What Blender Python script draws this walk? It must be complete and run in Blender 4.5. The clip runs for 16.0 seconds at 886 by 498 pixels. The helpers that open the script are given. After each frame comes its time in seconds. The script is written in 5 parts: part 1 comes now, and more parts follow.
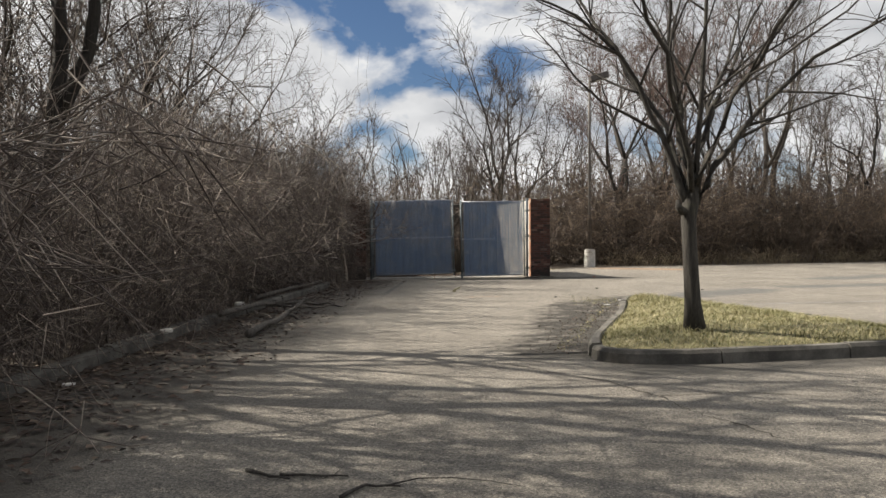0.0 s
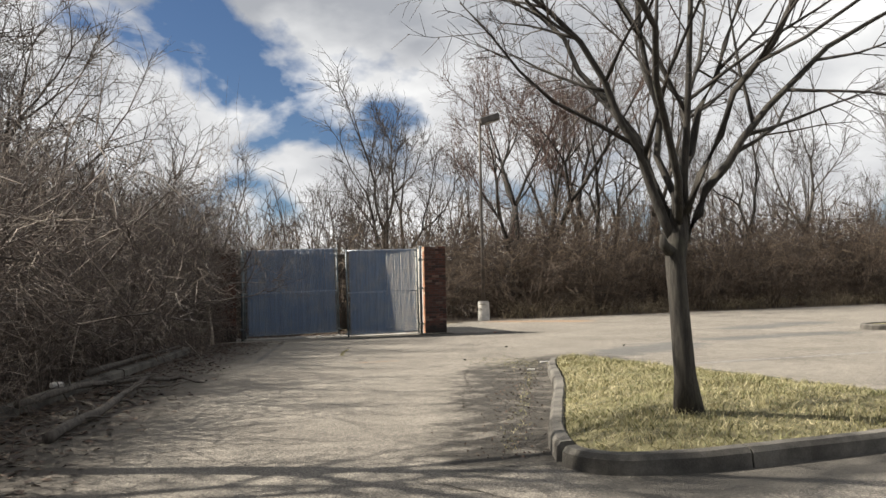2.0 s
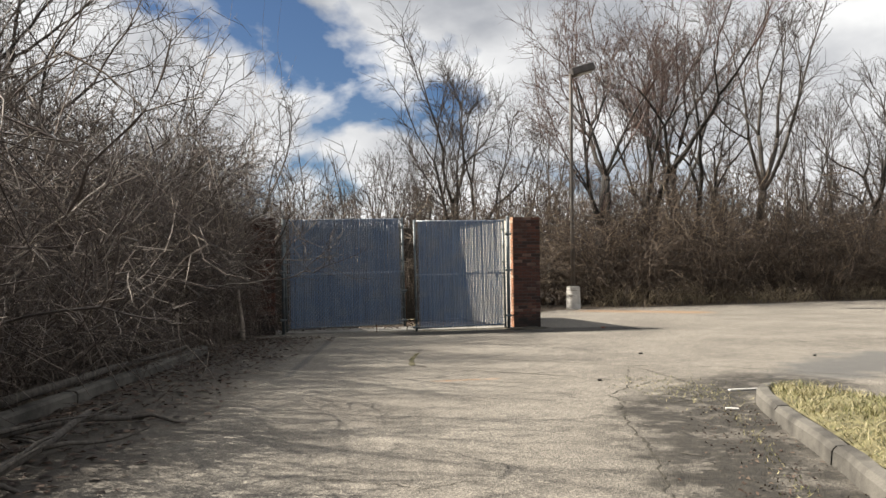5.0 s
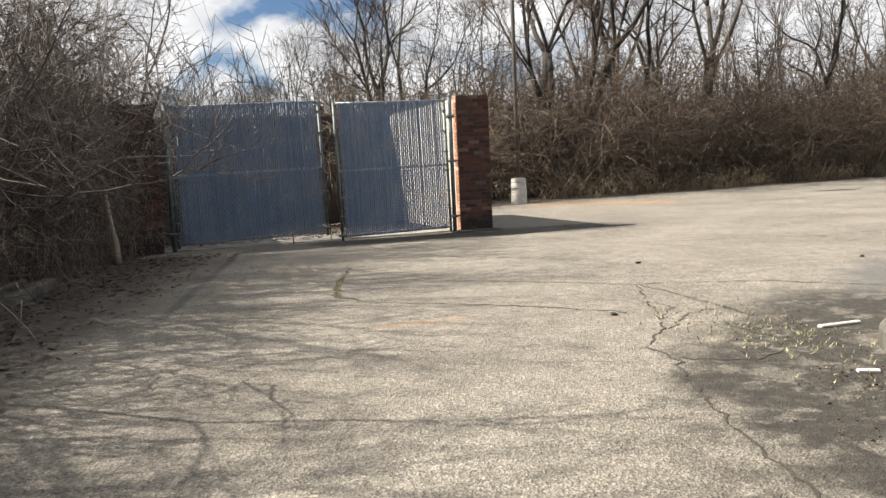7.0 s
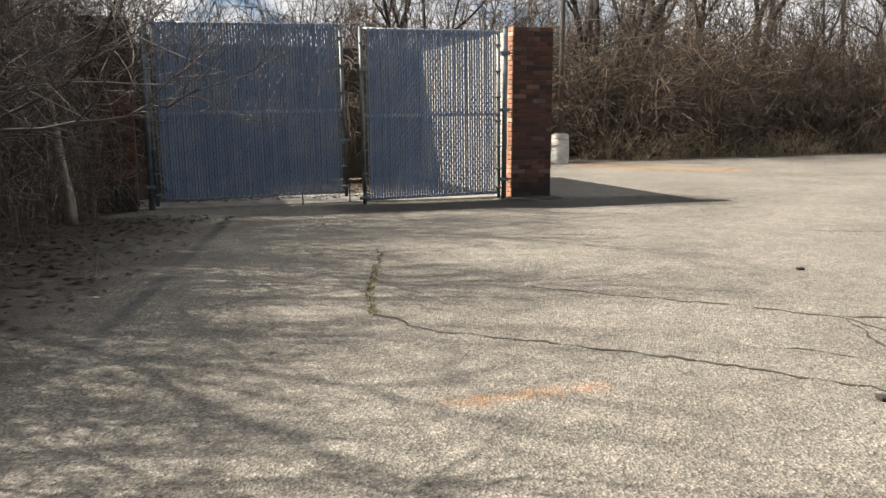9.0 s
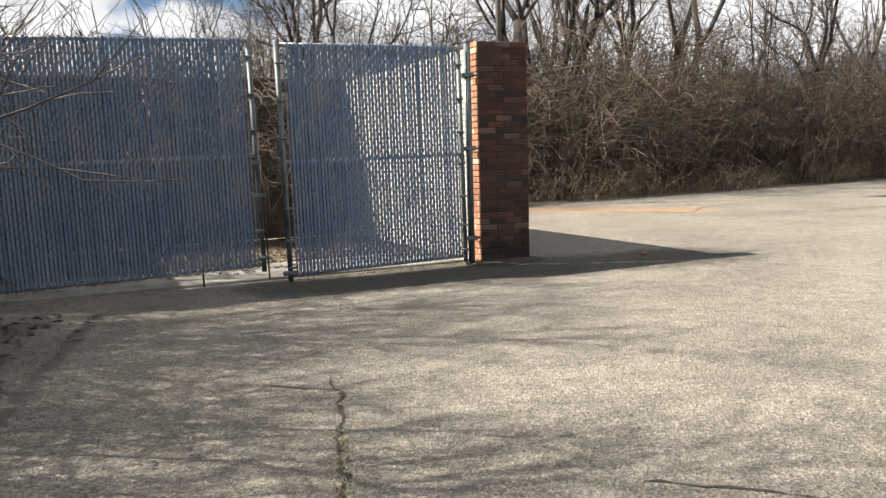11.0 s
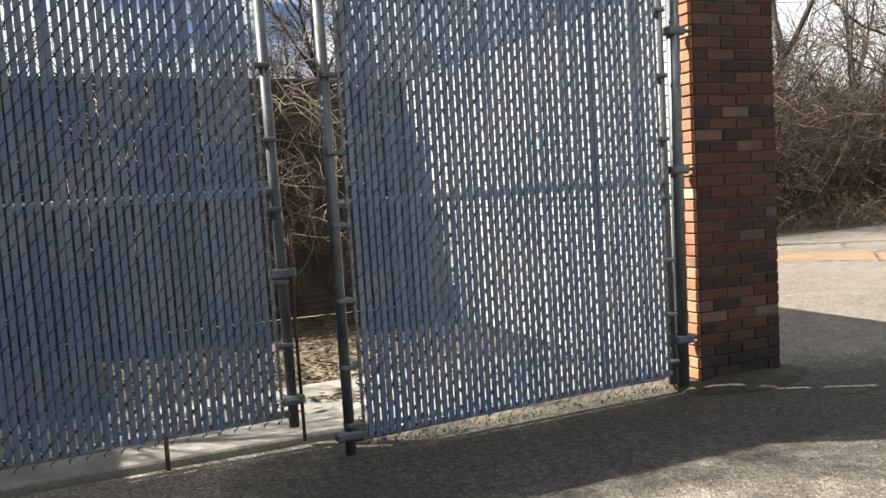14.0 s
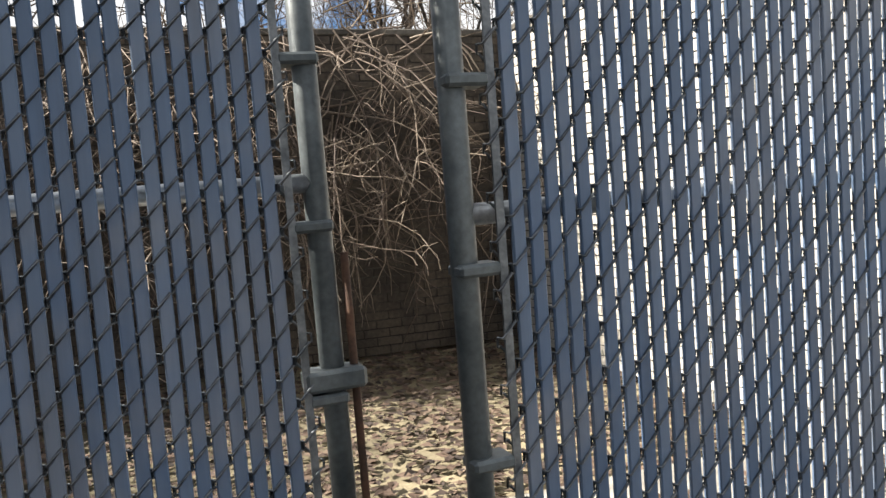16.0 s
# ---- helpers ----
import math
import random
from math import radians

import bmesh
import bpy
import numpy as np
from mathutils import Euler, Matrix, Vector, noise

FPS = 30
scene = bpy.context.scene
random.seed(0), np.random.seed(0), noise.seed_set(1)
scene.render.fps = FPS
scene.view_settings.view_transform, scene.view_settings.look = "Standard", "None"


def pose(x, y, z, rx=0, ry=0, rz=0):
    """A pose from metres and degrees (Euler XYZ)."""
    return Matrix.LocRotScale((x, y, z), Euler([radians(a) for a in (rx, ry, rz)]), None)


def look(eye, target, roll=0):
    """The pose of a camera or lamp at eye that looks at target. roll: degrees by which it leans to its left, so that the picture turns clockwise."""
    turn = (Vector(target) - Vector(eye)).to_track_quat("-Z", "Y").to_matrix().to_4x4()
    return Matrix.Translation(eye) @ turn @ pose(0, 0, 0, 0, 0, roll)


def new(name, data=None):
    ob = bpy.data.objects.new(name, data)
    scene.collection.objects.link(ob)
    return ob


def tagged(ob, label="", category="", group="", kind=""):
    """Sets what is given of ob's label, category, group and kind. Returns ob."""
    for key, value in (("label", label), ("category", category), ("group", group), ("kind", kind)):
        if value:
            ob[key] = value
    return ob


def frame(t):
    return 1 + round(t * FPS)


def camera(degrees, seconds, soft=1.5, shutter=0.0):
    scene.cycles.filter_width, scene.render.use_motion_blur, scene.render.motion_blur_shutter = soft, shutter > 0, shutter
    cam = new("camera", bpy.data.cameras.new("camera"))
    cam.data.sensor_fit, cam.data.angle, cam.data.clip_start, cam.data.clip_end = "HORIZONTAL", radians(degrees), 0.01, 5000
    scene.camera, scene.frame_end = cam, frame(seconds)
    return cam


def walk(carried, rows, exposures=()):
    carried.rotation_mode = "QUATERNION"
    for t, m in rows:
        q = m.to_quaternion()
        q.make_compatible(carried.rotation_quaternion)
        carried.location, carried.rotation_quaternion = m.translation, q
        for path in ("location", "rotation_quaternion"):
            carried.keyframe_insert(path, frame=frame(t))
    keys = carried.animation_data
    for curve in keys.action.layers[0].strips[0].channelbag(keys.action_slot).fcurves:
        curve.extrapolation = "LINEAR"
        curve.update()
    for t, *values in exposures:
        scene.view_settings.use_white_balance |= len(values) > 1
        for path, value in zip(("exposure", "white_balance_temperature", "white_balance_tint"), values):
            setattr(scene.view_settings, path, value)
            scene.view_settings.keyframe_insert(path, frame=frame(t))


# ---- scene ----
# ---------------- camera and walk ----------------
cam = camera(56.95, 16.0)
# seconds, x, y, z, pitch, roll, yaw
ROWS = [
    (0.0, 0.0, 0.0, 1.246, -0.745, 0.346, -0.002),
    (0.5, -0.114, 0.68, 1.25, -0.214, -0.001, -4.83),
    (1.0, -0.158, 1.379, 1.244, -1.563, 0.612, -7.253),
    (1.5, -0.151, 2.107, 1.237, -0.404, 0.279, -7.329),
    (2.0, -0.131, 2.804, 1.253, 2.83, 1.283, -8.469),
    (2.5, -0.186, 3.609, 1.248, 3.219, 2.32, -6.784),
    (3.0, -0.138, 4.319, 1.233, 1.714, 3.978, -8.127),
    (3.5, -0.153, 5.118, 1.238, 1.115, 1.728, -5.041),
    (3.7, -0.158, 5.434, 1.25, 1.945, 1.002, -4.491),
    (5.8, -0.075, 9.131, 1.273, 0.506, 0.419, -4.105),
    (6.0, -0.046, 9.439, 1.262, -0.196, 0.356, -4.018),
    (6.5, 0.015, 10.254, 1.246, -3.448, 1.831, -6.217),
    (7.0, 0.037, 11.002, 1.239, -5.887, 2.672, -9.434),
    (7.5, -0.013, 11.768, 1.236, -6.806, 1.336, -5.684),
    (8.0, -0.004, 12.539, 1.239, -5.801, -0.191, -6.409),
    (8.5, -0.027, 13.229, 1.23, -6.277, -0.671, -12.772),
    (9.0, -0.072, 13.969, 1.23, -9.333, 0.016, -8.804),
    (9.5, -0.12, 14.708, 1.244, -10.388, 1.682, -7.724),
    (10.0, -0.124, 15.459, 1.246, -8.789, 1.874, -10.791),
    (10.2, -0.119, 15.756, 1.241, -6.623, 1.972, -11.978),
    (12.3, -0.013, 18.902, 1.277, -6.914, 1.539, -17.787),
    (12.5, 0.006, 19.213, 1.273, -6.668, 1.857, -17.384),
    (13.0, 0.053, 19.961, 1.263, -4.53, 2.122, -15.936),
    (13.5, 0.069, 20.661, 1.247, -3.785, 3.129, -15.645),
    (14.0, 0.103, 21.364, 1.242, -4.007, 2.943, -14.578),
    (14.5, 0.192, 21.953, 1.248, -3.907, 2.038, -13.032),
    (15.0, 0.14, 22.665, 1.268, -3.75, 3.893, -10.6),
    (15.5, 0.208, 23.268, 1.264, -3.59, 4.684, -9.439),
    (16.0, 0.277, 23.768, 1.263, -4.321, 3.616, -10.187),
]
EXPOSURE = [(0.0, 1.22), (2.0, 1.3), (3.5, 1.28), (6.0, 1.46), (7.5, 1.6), (9.0, 1.46), (10.0, 1.65), (12.5, 1.64), (13.7, 1.68), (14.5, 1.93), (16.0, 1.9)]
walk(cam, [(t, pose(x, y, z, 90 + pitch, roll, yaw)) for t, x, y, z, pitch, roll, yaw in ROWS], EXPOSURE)

# ---------------- sky and sun ----------------
SUN_AZ = (-0.953, 0.302)
SUN_EL = 43.0
sun = new("sun", bpy.data.lights.new("sun", "SUN"))
sun.data.energy, sun.data.angle, sun.data.color = 5.0, radians(0.55), (1.0, 0.92, 0.8)
ce = math.cos(radians(SUN_EL))
sun.matrix_world = look((-40 * 0.953 * ce, 20 + 40 * 0.302 * ce, 40 * math.sin(radians(SUN_EL))), (0, 20, 0))

world = bpy.data.worlds.new("sky")
scene.world = world
world.use_nodes = True
wt = world.node_tree
wt.nodes.clear()
w_out = wt.nodes.new("ShaderNodeOutputWorld")
w_bg = wt.nodes.new("ShaderNodeBackground")
w_sky = wt.nodes.new("ShaderNodeTexSky")
w_sky.sky_type, w_sky.sun_disc = "NISHITA", False
w_sky.sun_elevation, w_sky.sun_rotation = radians(SUN_EL), math.atan2(SUN_AZ[0], SUN_AZ[1])
w_sky.air_density, w_sky.dust_density, w_sky.ozone_density = 1.0, 0.1, 3.0
w_co = wt.nodes.new("ShaderNodeTexCoord")
w_map = wt.nodes.new("ShaderNodeMapping")
w_map.inputs["Scale"].default_value = (1.0, 1.0, 1.9)
w_map.inputs["Location"].default_value = (0.35, 0.1, 0.2)
wt.links.new(w_co.outputs["Generated"], w_map.inputs["Vector"])
w_n1 = wt.nodes.new("ShaderNodeTexNoise")
w_n1.inputs["Scale"].default_value, w_n1.inputs["Detail"].default_value, w_n1.inputs["Roughness"].default_value = 2.6, 7.0, 0.52
w_n1.inputs["Distortion"].default_value = 0.35
w_n2 = wt.nodes.new("ShaderNodeTexNoise")
w_n2.inputs["Scale"].default_value, w_n2.inputs["Detail"].default_value = 3.4, 6.0
for n in (w_n1, w_n2):
    wt.links.new(w_map.outputs["Vector"], n.inputs["Vector"])
w_r1 = wt.nodes.new("ShaderNodeValToRGB")
w_r1.color_ramp.elements[0].position, w_r1.color_ramp.elements[1].position = 0.4, 0.465
w_r2 = wt.nodes.new("ShaderNodeValToRGB")
w_r2.color_ramp.elements[0].position, w_r2.color_ramp.elements[1].position = 0.36, 0.62
w_r2.color_ramp.elements[0].color, w_r2.color_ramp.elements[1].color = (4.8, 5.0, 5.4, 1), (12.4, 12.35, 12.2, 1)
w_mix = wt.nodes.new("ShaderNodeMix")
w_mix.data_type = "RGBA"
wt.links.new(w_n1.outputs["Fac"], w_r1.inputs["Fac"])
wt.links.new(w_n2.outputs["Fac"], w_r2.inputs["Fac"])
wt.links.new(w_r1.outputs["Color"], w_mix.inputs["Factor"])
w_thin = wt.nodes.new("ShaderNodeMix")
w_thin.data_type, w_thin.blend_type = "RGBA", "MULTIPLY"
w_thin.inputs["Factor"].default_value, w_thin.inputs["B"].default_value = 1.0, (0.62, 0.68, 0.78, 1)
wt.links.new(w_sky.outputs["Color"], w_thin.inputs["A"])
wt.links.new(w_thin.outputs["Result"], w_mix.inputs["A"])
wt.links.new(w_r2.outputs["Color"], w_mix.inputs["B"])
wt.links.new(w_mix.outputs["Result"], w_bg.inputs["Color"])
w_bg.inputs["Strength"].default_value = 0.036
wt.links.new(w_bg.outputs["Background"], w_out.inputs["Surface"])


# ---------------- materials ----------------
# how light each surface is over all, against the colours written below
LIGHTNESS = {"weathered_asphalt": 0.86, "leafy_soil": 0.55, "dry_field_grass": 0.7, "old_kerb_concrete": 0.46, "pale_concrete": 0.6, "dull_wire": 0.9,
             "short_lawn_blades": 0.64, "moss_and_weeds": 0.6, "dead_leaves": 0.45, "bare_twigs": 0.5, "reddish_twigs": 0.54, "shrub_stems": 1.25, "hedge_twigs": 0.78,
             "thicket_stems": 0.75, "dry_straw": 0.62, "crack_dirt": 0.7, "brick_random": 0.44, "brick_island": 0.44, "grey_mortar": 0.3, "cream_masonry_paint": 0.8,
             "privacy_slat_plastic": 0.8, "faded_line_paint": 0.6, "dark_furrowed_bark": 0.45, "grey_bark": 0.72, "limb_bark": 0.5, "weathered_white_paint": 0.75, "dry_vine_stems": 0.8}


class Mat:
    """A principled material with small helpers for its node tree."""

    def __init__(self, name, rough=0.8, metal=0.0):
        self.m = bpy.data.materials.new(name)
        self.m.use_nodes = True
        self.t = self.m.node_tree
        self.b = self.t.nodes["Principled BSDF"]
        self.b.inputs["Roughness"].default_value, self.b.inputs["Metallic"].default_value = rough, metal
        self.pos = self.node("ShaderNodeNewGeometry").outputs["Position"]

    def node(self, kind, **values):
        n = self.t.nodes.new(kind)
        for k, v in values.items():
            n.inputs[k].default_value = v
        return n

    def link(self, a, b):
        self.t.links.new(a, b)

    def noise(self, scale, detail=4.0, rough=0.55, vector=None, stretch=None):
        n = self.node("ShaderNodeTexNoise", Scale=scale, Detail=detail, Roughness=rough)
        v = vector or self.pos
        if stretch:
            mp = self.node("ShaderNodeMapping", Scale=stretch)
            self.link(v, mp.inputs["Vector"])
            v = mp.outputs["Vector"]
        self.link(v, n.inputs["Vector"])
        return n.outputs["Fac"]

    def ramp(self, value, stops):
        r = self.node("ShaderNodeValToRGB")
        e = r.color_ramp.elements
        while len(e) < len(stops):
            e.new(0.5)
        for el, (p, c) in zip(e, stops):
            el.position, el.color = p, (*c, 1) if len(c) == 3 else c
        self.link(value, r.inputs["Fac"])
        return r.outputs["Color"]

    def grey(self, value, lo, hi, a=0.0, b=1.0):
        n = self.node("ShaderNodeMapRange")
        for k, v in zip(("From Min", "From Max", "To Min", "To Max"), (lo, hi, a, b)):
            n.inputs[k].default_value = v
        n.interpolation_type = "SMOOTHSTEP"
        self.link(value, n.inputs["Value"])
        return n.outputs["Result"]

    def mix(self, fac, a, b, mode="MIX"):
        n = self.node("ShaderNodeMix")
        n.data_type, n.blend_type = "RGBA", mode
        for v, s in ((fac, n.inputs["Factor"]), (a, n.inputs["A"]), (b, n.inputs["B"])):
            if isinstance(v, (int, float)):
                s.default_value = v
            elif isinstance(v, tuple):
                s.default_value = (*v, 1)
            else:
                self.link(v, s)
        return n.outputs["Result"]

    def math(self, op, a, b=0.0):
        n = self.node("ShaderNodeMath")
        n.operation = op
        for v, s in ((a, n.inputs[0]), (b, n.inputs[1])):
            if isinstance(v, (int, float)):
                s.default_value = v
            else:
                self.link(v, s)
        return n.outputs[0]

    def near(self, ax, ay, bx, by, inner, outer, wobble=0.5, scale=2.0):
        """1 near the line from a to b on the ground, 0 away from it, with a ragged border."""
        def vec(op, a, b):
            n = self.node("ShaderNodeVectorMath")
            n.operation = op
            for v, s in ((a, n.inputs[0]), (b, n.inputs[1])):
                if isinstance(v, tuple):
                    s.default_value = v
                else:
                    self.link(v, s)
            return n
        flat = vec("MULTIPLY", self.pos, (1, 1, 0)).outputs[0]
        d = vec("SUBTRACT", flat, (ax, ay, 0)).outputs[0]
        ab = (bx - ax, by - ay, 0)
        k = self.math("MULTIPLY", vec("DOT_PRODUCT", d, ab).outputs["Value"], 1 / (ab[0] ** 2 + ab[1] ** 2))
        n = self.node("ShaderNodeClamp")
        self.link(k, n.inputs["Value"])
        s = self.node("ShaderNodeVectorMath")
        s.operation = "SCALE"
        s.inputs[0].default_value = ab
        self.link(n.outputs[0], s.inputs["Scale"])
        away = self.node("ShaderNodeVectorMath")
        away.operation = "DISTANCE"
        self.link(d, away.inputs[0])
        self.link(s.outputs[0], away.inputs[1])
        rag = self.math("MULTIPLY", self.math("SUBTRACT", self.noise(scale, 5.0, 0.65), 0.5), wobble * 2)
        return self.grey(self.math("ADD", away.outputs["Value"], rag), inner, outer, 1.0, 0.0)

    def colour(self, c):
        g = LIGHTNESS.get(self.m.name, 1.0)
        self.link(self.mix(1.0, c, (g, g, g), "MULTIPLY"), self.b.inputs["Base Color"])
        return self

    def rough(self, v):
        self.link(v, self.b.inputs["Roughness"])
        return self

    def bump(self, height, strength=0.4, distance=0.01):
        n = self.node("ShaderNodeBump", Strength=strength, Distance=distance)
        self.link(height, n.inputs["Height"])
        self.link(n.outputs["Normal"], self.b.inputs["Normal"])
        return self

    def island(self):
        return self.node("ShaderNodeNewGeometry").outputs["Random Per Island"]

    def random(self):
        return self.node("ShaderNodeObjectInfo").outputs["Random"]


def make_pavement():
    k = Mat("weathered_asphalt", 0.9)
    base = k.ramp(k.noise(0.55, 5.0, 0.6), [(0.3, (0.165, 0.15, 0.13)), (0.52, (0.225, 0.207, 0.18)), (0.72, (0.275, 0.255, 0.222))])
    mid = k.ramp(k.noise(5.0, 5.0, 0.65), [(0.3, (0.62, 0.62, 0.62)), (0.7, (1.12, 1.12, 1.12))])
    c = k.mix(0.8, base, mid, "MULTIPLY")
    v = k.node("ShaderNodeTexVoronoi", Scale=95.0)
    k.link(k.pos, v.inputs["Vector"])
    stones = k.ramp(v.outputs["Color"], [(0.05, (0.3, 0.29, 0.28)), (0.35, (0.75, 0.74, 0.72)), (0.6, (1.0, 0.99, 0.97)), (0.97, (1.9, 1.84, 1.74))])
    c = k.mix(0.85, c, stones, "MULTIPLY")
    worn = k.ramp(k.noise(38.0, 6.0, 0.75), [(0.36, (0.4, 0.39, 0.38)), (0.5, (1.0, 1.0, 1.0)), (0.66, (1.4, 1.38, 1.34))])
    c = k.mix(0.68, c, worn, "MULTIPLY")
    blot = k.ramp(k.noise(14.0, 4.0, 0.7), [(0.32, (0.75, 0.74, 0.73)), (0.5, (1.0, 1.0, 1.0)), (0.7, (1.1, 1.09, 1.07))])
    c = k.mix(0.7, c, blot, "MULTIPLY")
    # damp dirt in the gutter beside the island and over the drain
    dirt = k.math("MAXIMUM", k.near(1.4, 9.0, 2.65, 15.0, 0.4, 0.95, 0.9, 1.8), k.near(2.9, 15.2, 4.3, 16.6, 0.5, 1.15, 0.9, 2.2))
    dirt = k.math("MULTIPLY", dirt, k.grey(k.noise(2.2, 8.0, 0.75), 0.41, 0.49, 0.35, 0.98))
    crumbs = k.ramp(k.noise(11.0, 7.0, 0.75), [(0.32, (0.010, 0.008, 0.006)), (0.52, (0.026, 0.022, 0.016)), (0.74, (0.085, 0.074, 0.056))])
    c = k.mix(dirt, c, crumbs)
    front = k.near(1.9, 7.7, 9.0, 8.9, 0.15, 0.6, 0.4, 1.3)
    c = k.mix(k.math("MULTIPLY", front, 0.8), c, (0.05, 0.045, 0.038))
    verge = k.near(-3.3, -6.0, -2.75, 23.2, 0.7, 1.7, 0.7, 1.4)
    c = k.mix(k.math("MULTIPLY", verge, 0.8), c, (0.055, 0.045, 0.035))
    # darker repair patches and oil marks
    patch = k.math("MAXIMUM", k.near(5.2, 17.4, 7.2, 19.0, 0.3, 0.9, 1.1, 0.9), k.near(11.0, 24.0, 14.5, 25.6, 0.2, 1.0, 1.2, 0.7))
    patch = k.math("MAXIMUM", patch, k.near(8.5, 20.0, 12.0, 21.0, 0.1, 0.9, 1.2, 0.7))
    c = k.mix(k.math("MULTIPLY", patch, 0.75), c, (0.085, 0.085, 0.085))
    rust = k.math("MULTIPLY", k.near(0.5, 17.3, 1.15, 17.42, 0.0, 0.12, 0.13, 7.0), k.grey(k.noise(14.0, 5.0, 0.7), 0.4, 0.6))
    c = k.mix(k.math("MULTIPLY", rust, 0.65), c, (0.33, 0.15, 0.045))
    rust2 = k.near(6.6, 33.0, 9.0, 31.4, 0.2, 1.0, 0.6, 1.5)
    c = k.mix(k.math("MULTIPLY", rust2, 0.6), c, (0.33, 0.19, 0.09))
    # soft cast-shadow line along the lane, painted into the asphalt colour
    shade_streak = k.near(-1.1, 24.2, -1.33, 18.0, 0.02, 0.09, 0.05, 6.0)
    c = k.mix(k.math("MULTIPLY", shade_streak, 0.6), c, (0.06, 0.06, 0.06))
    # damp mossy dirt at the gate foot, darkened further for the gates' shadow
    damp_shade = k.near(0.8, 24.95, 5.2, 25.25, 0.4, 1.0, 0.45, 2.5)
    damp_shade = k.math("MULTIPLY", damp_shade, k.grey(k.noise(26.0, 5.0, 0.75), 0.4, 0.6, 1.0, 0.65))
    c = k.mix(k.math("MULTIPLY", damp_shade, 0.92), c, (0.022, 0.02, 0.016))
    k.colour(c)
    h = k.math("ADD", k.math("MULTIPLY", v.outputs["Distance"], 0.6), k.noise(40.0, 3.0))
    k.bump(h, 0.8, 0.014)
    return k.m


def plain(name, dark, light, scale, rough=0.85, metal=0.0, bump=0.3, dist=0.006, fine=40.0):
    """Two colours mottled at a coarse and a fine scale, with fine relief."""
    k = Mat(name, rough, metal)
    a = k.mix(k.grey(k.noise(scale, 5.0, 0.6), 0.32, 0.68), dark, light)
    f = k.noise(fine, 4.0, 0.6)
    k.colour(k.mix(0.6, a, k.ramp(f, [(0.3, (0.6, 0.6, 0.6)), (0.7, (1.25, 1.25, 1.25))]), "MULTIPLY"))
    k.bump(f, bump, dist)
    return k.m


def varied(name, stops, rough=0.8, by="island", fine=60.0, bump=0.3, dist=0.004, gain=0.5):
    """Colour picked piece by piece, with fine grain."""
    k = Mat(name, rough)
    c = k.ramp(k.island() if by == "island" else k.random(), stops)
    f = k.noise(fine, 4.0, 0.65)
    k.colour(k.mix(gain, c, k.ramp(f, [(0.3, (0.55, 0.55, 0.55)), (0.7, (1.3, 1.3, 1.3))]), "MULTIPLY"))
    k.bump(f, bump, dist)
    return k.m


def make_bark(name, dark, light):
    k = Mat(name, 0.92)
    furrow = k.noise(26.0, 5.0, 0.7, stretch=(1.0, 1.0, 0.16))
    c = k.ramp(furrow, [(0.32, dark), (0.55, light), (0.75, tuple(1.35 * v for v in light))])
    moss = k.grey(k.noise(2.2, 4.0), 0.55, 0.7, 0.0, 0.15)
    k.colour(k.mix(moss, c, (0.13, 0.135, 0.08)))
    k.bump(furrow, 0.9, 0.02)
    return k.m


BRICKS = [(0.0, (0.05, 0.03, 0.025)), (0.25, (0.105, 0.042, 0.03)), (0.5, (0.16, 0.058, 0.038)), (0.72, (0.195, 0.077, 0.05)),
          (0.88, (0.22, 0.105, 0.075)), (1.0, (0.3, 0.2, 0.165))]


def make_brick(by):
    k = Mat("brick_" + by, 0.88)
    c = k.ramp(k.island() if by == "island" else k.random(), BRICKS)
    f = k.noise(55.0, 5.0, 0.7)
    c = k.mix(0.6, c, k.ramp(f, [(0.3, (0.55, 0.5, 0.5)), (0.7, (1.3, 1.25, 1.2))]), "MULTIPLY")
    soot = k.grey(k.noise(1.7, 5.0, 0.6), 0.45, 0.66, 0.0, 0.6)
    c = k.mix(soot, c, (0.05, 0.04, 0.035))
    z = k.node("ShaderNodeSeparateXYZ")
    k.link(k.pos, z.inputs[0])
    rise = k.math("ADD", z.outputs["Z"], k.math("MULTIPLY", k.noise(5.0, 4.0), 0.5))
    c = k.mix(k.grey(rise, 0.35, 0.65, 0.75, 0.0), c, (0.03, 0.026, 0.022))
    k.colour(c)
    k.bump(f, 0.5, 0.006)
    return k.m


def make_slat():
    k = Mat("privacy_slat_plastic", 0.42)
    c = k.ramp(k.random(), [(0.0, (0.09, 0.148, 0.255)), (0.5, (0.106, 0.17, 0.285)), (1.0, (0.138, 0.203, 0.315))])
    dust = k.grey(k.noise(3.0, 5.0, 0.6), 0.4, 0.7, 0.0, 0.45)
    c = k.mix(dust, c, (0.26, 0.27, 0.29))
    streak = k.noise(30.0, 4.0, 0.6, stretch=(1.0, 1.0, 0.05))
    k.colour(k.mix(0.4, c, k.ramp(streak, [(0.3, (0.65, 0.65, 0.65)), (0.7, (1.25, 1.25, 1.25))]), "MULTIPLY"))
    k.bump(streak, 0.15, 0.003)
    return k.m


def make_grass():
    k = Mat("short_lawn_blades", 0.7)
    c = k.ramp(k.island(), [(0.0, (0.11, 0.12, 0.045)), (0.3, (0.25, 0.245, 0.095)), (0.55, (0.44, 0.39, 0.19)), (1.0, (0.66, 0.58, 0.36))])
    k.colour(k.mix(k.grey(k.noise(1.3, 4.0), 0.45, 0.7, 0.0, 0.5), c, (0.2, 0.215, 0.075)))
    return k.m


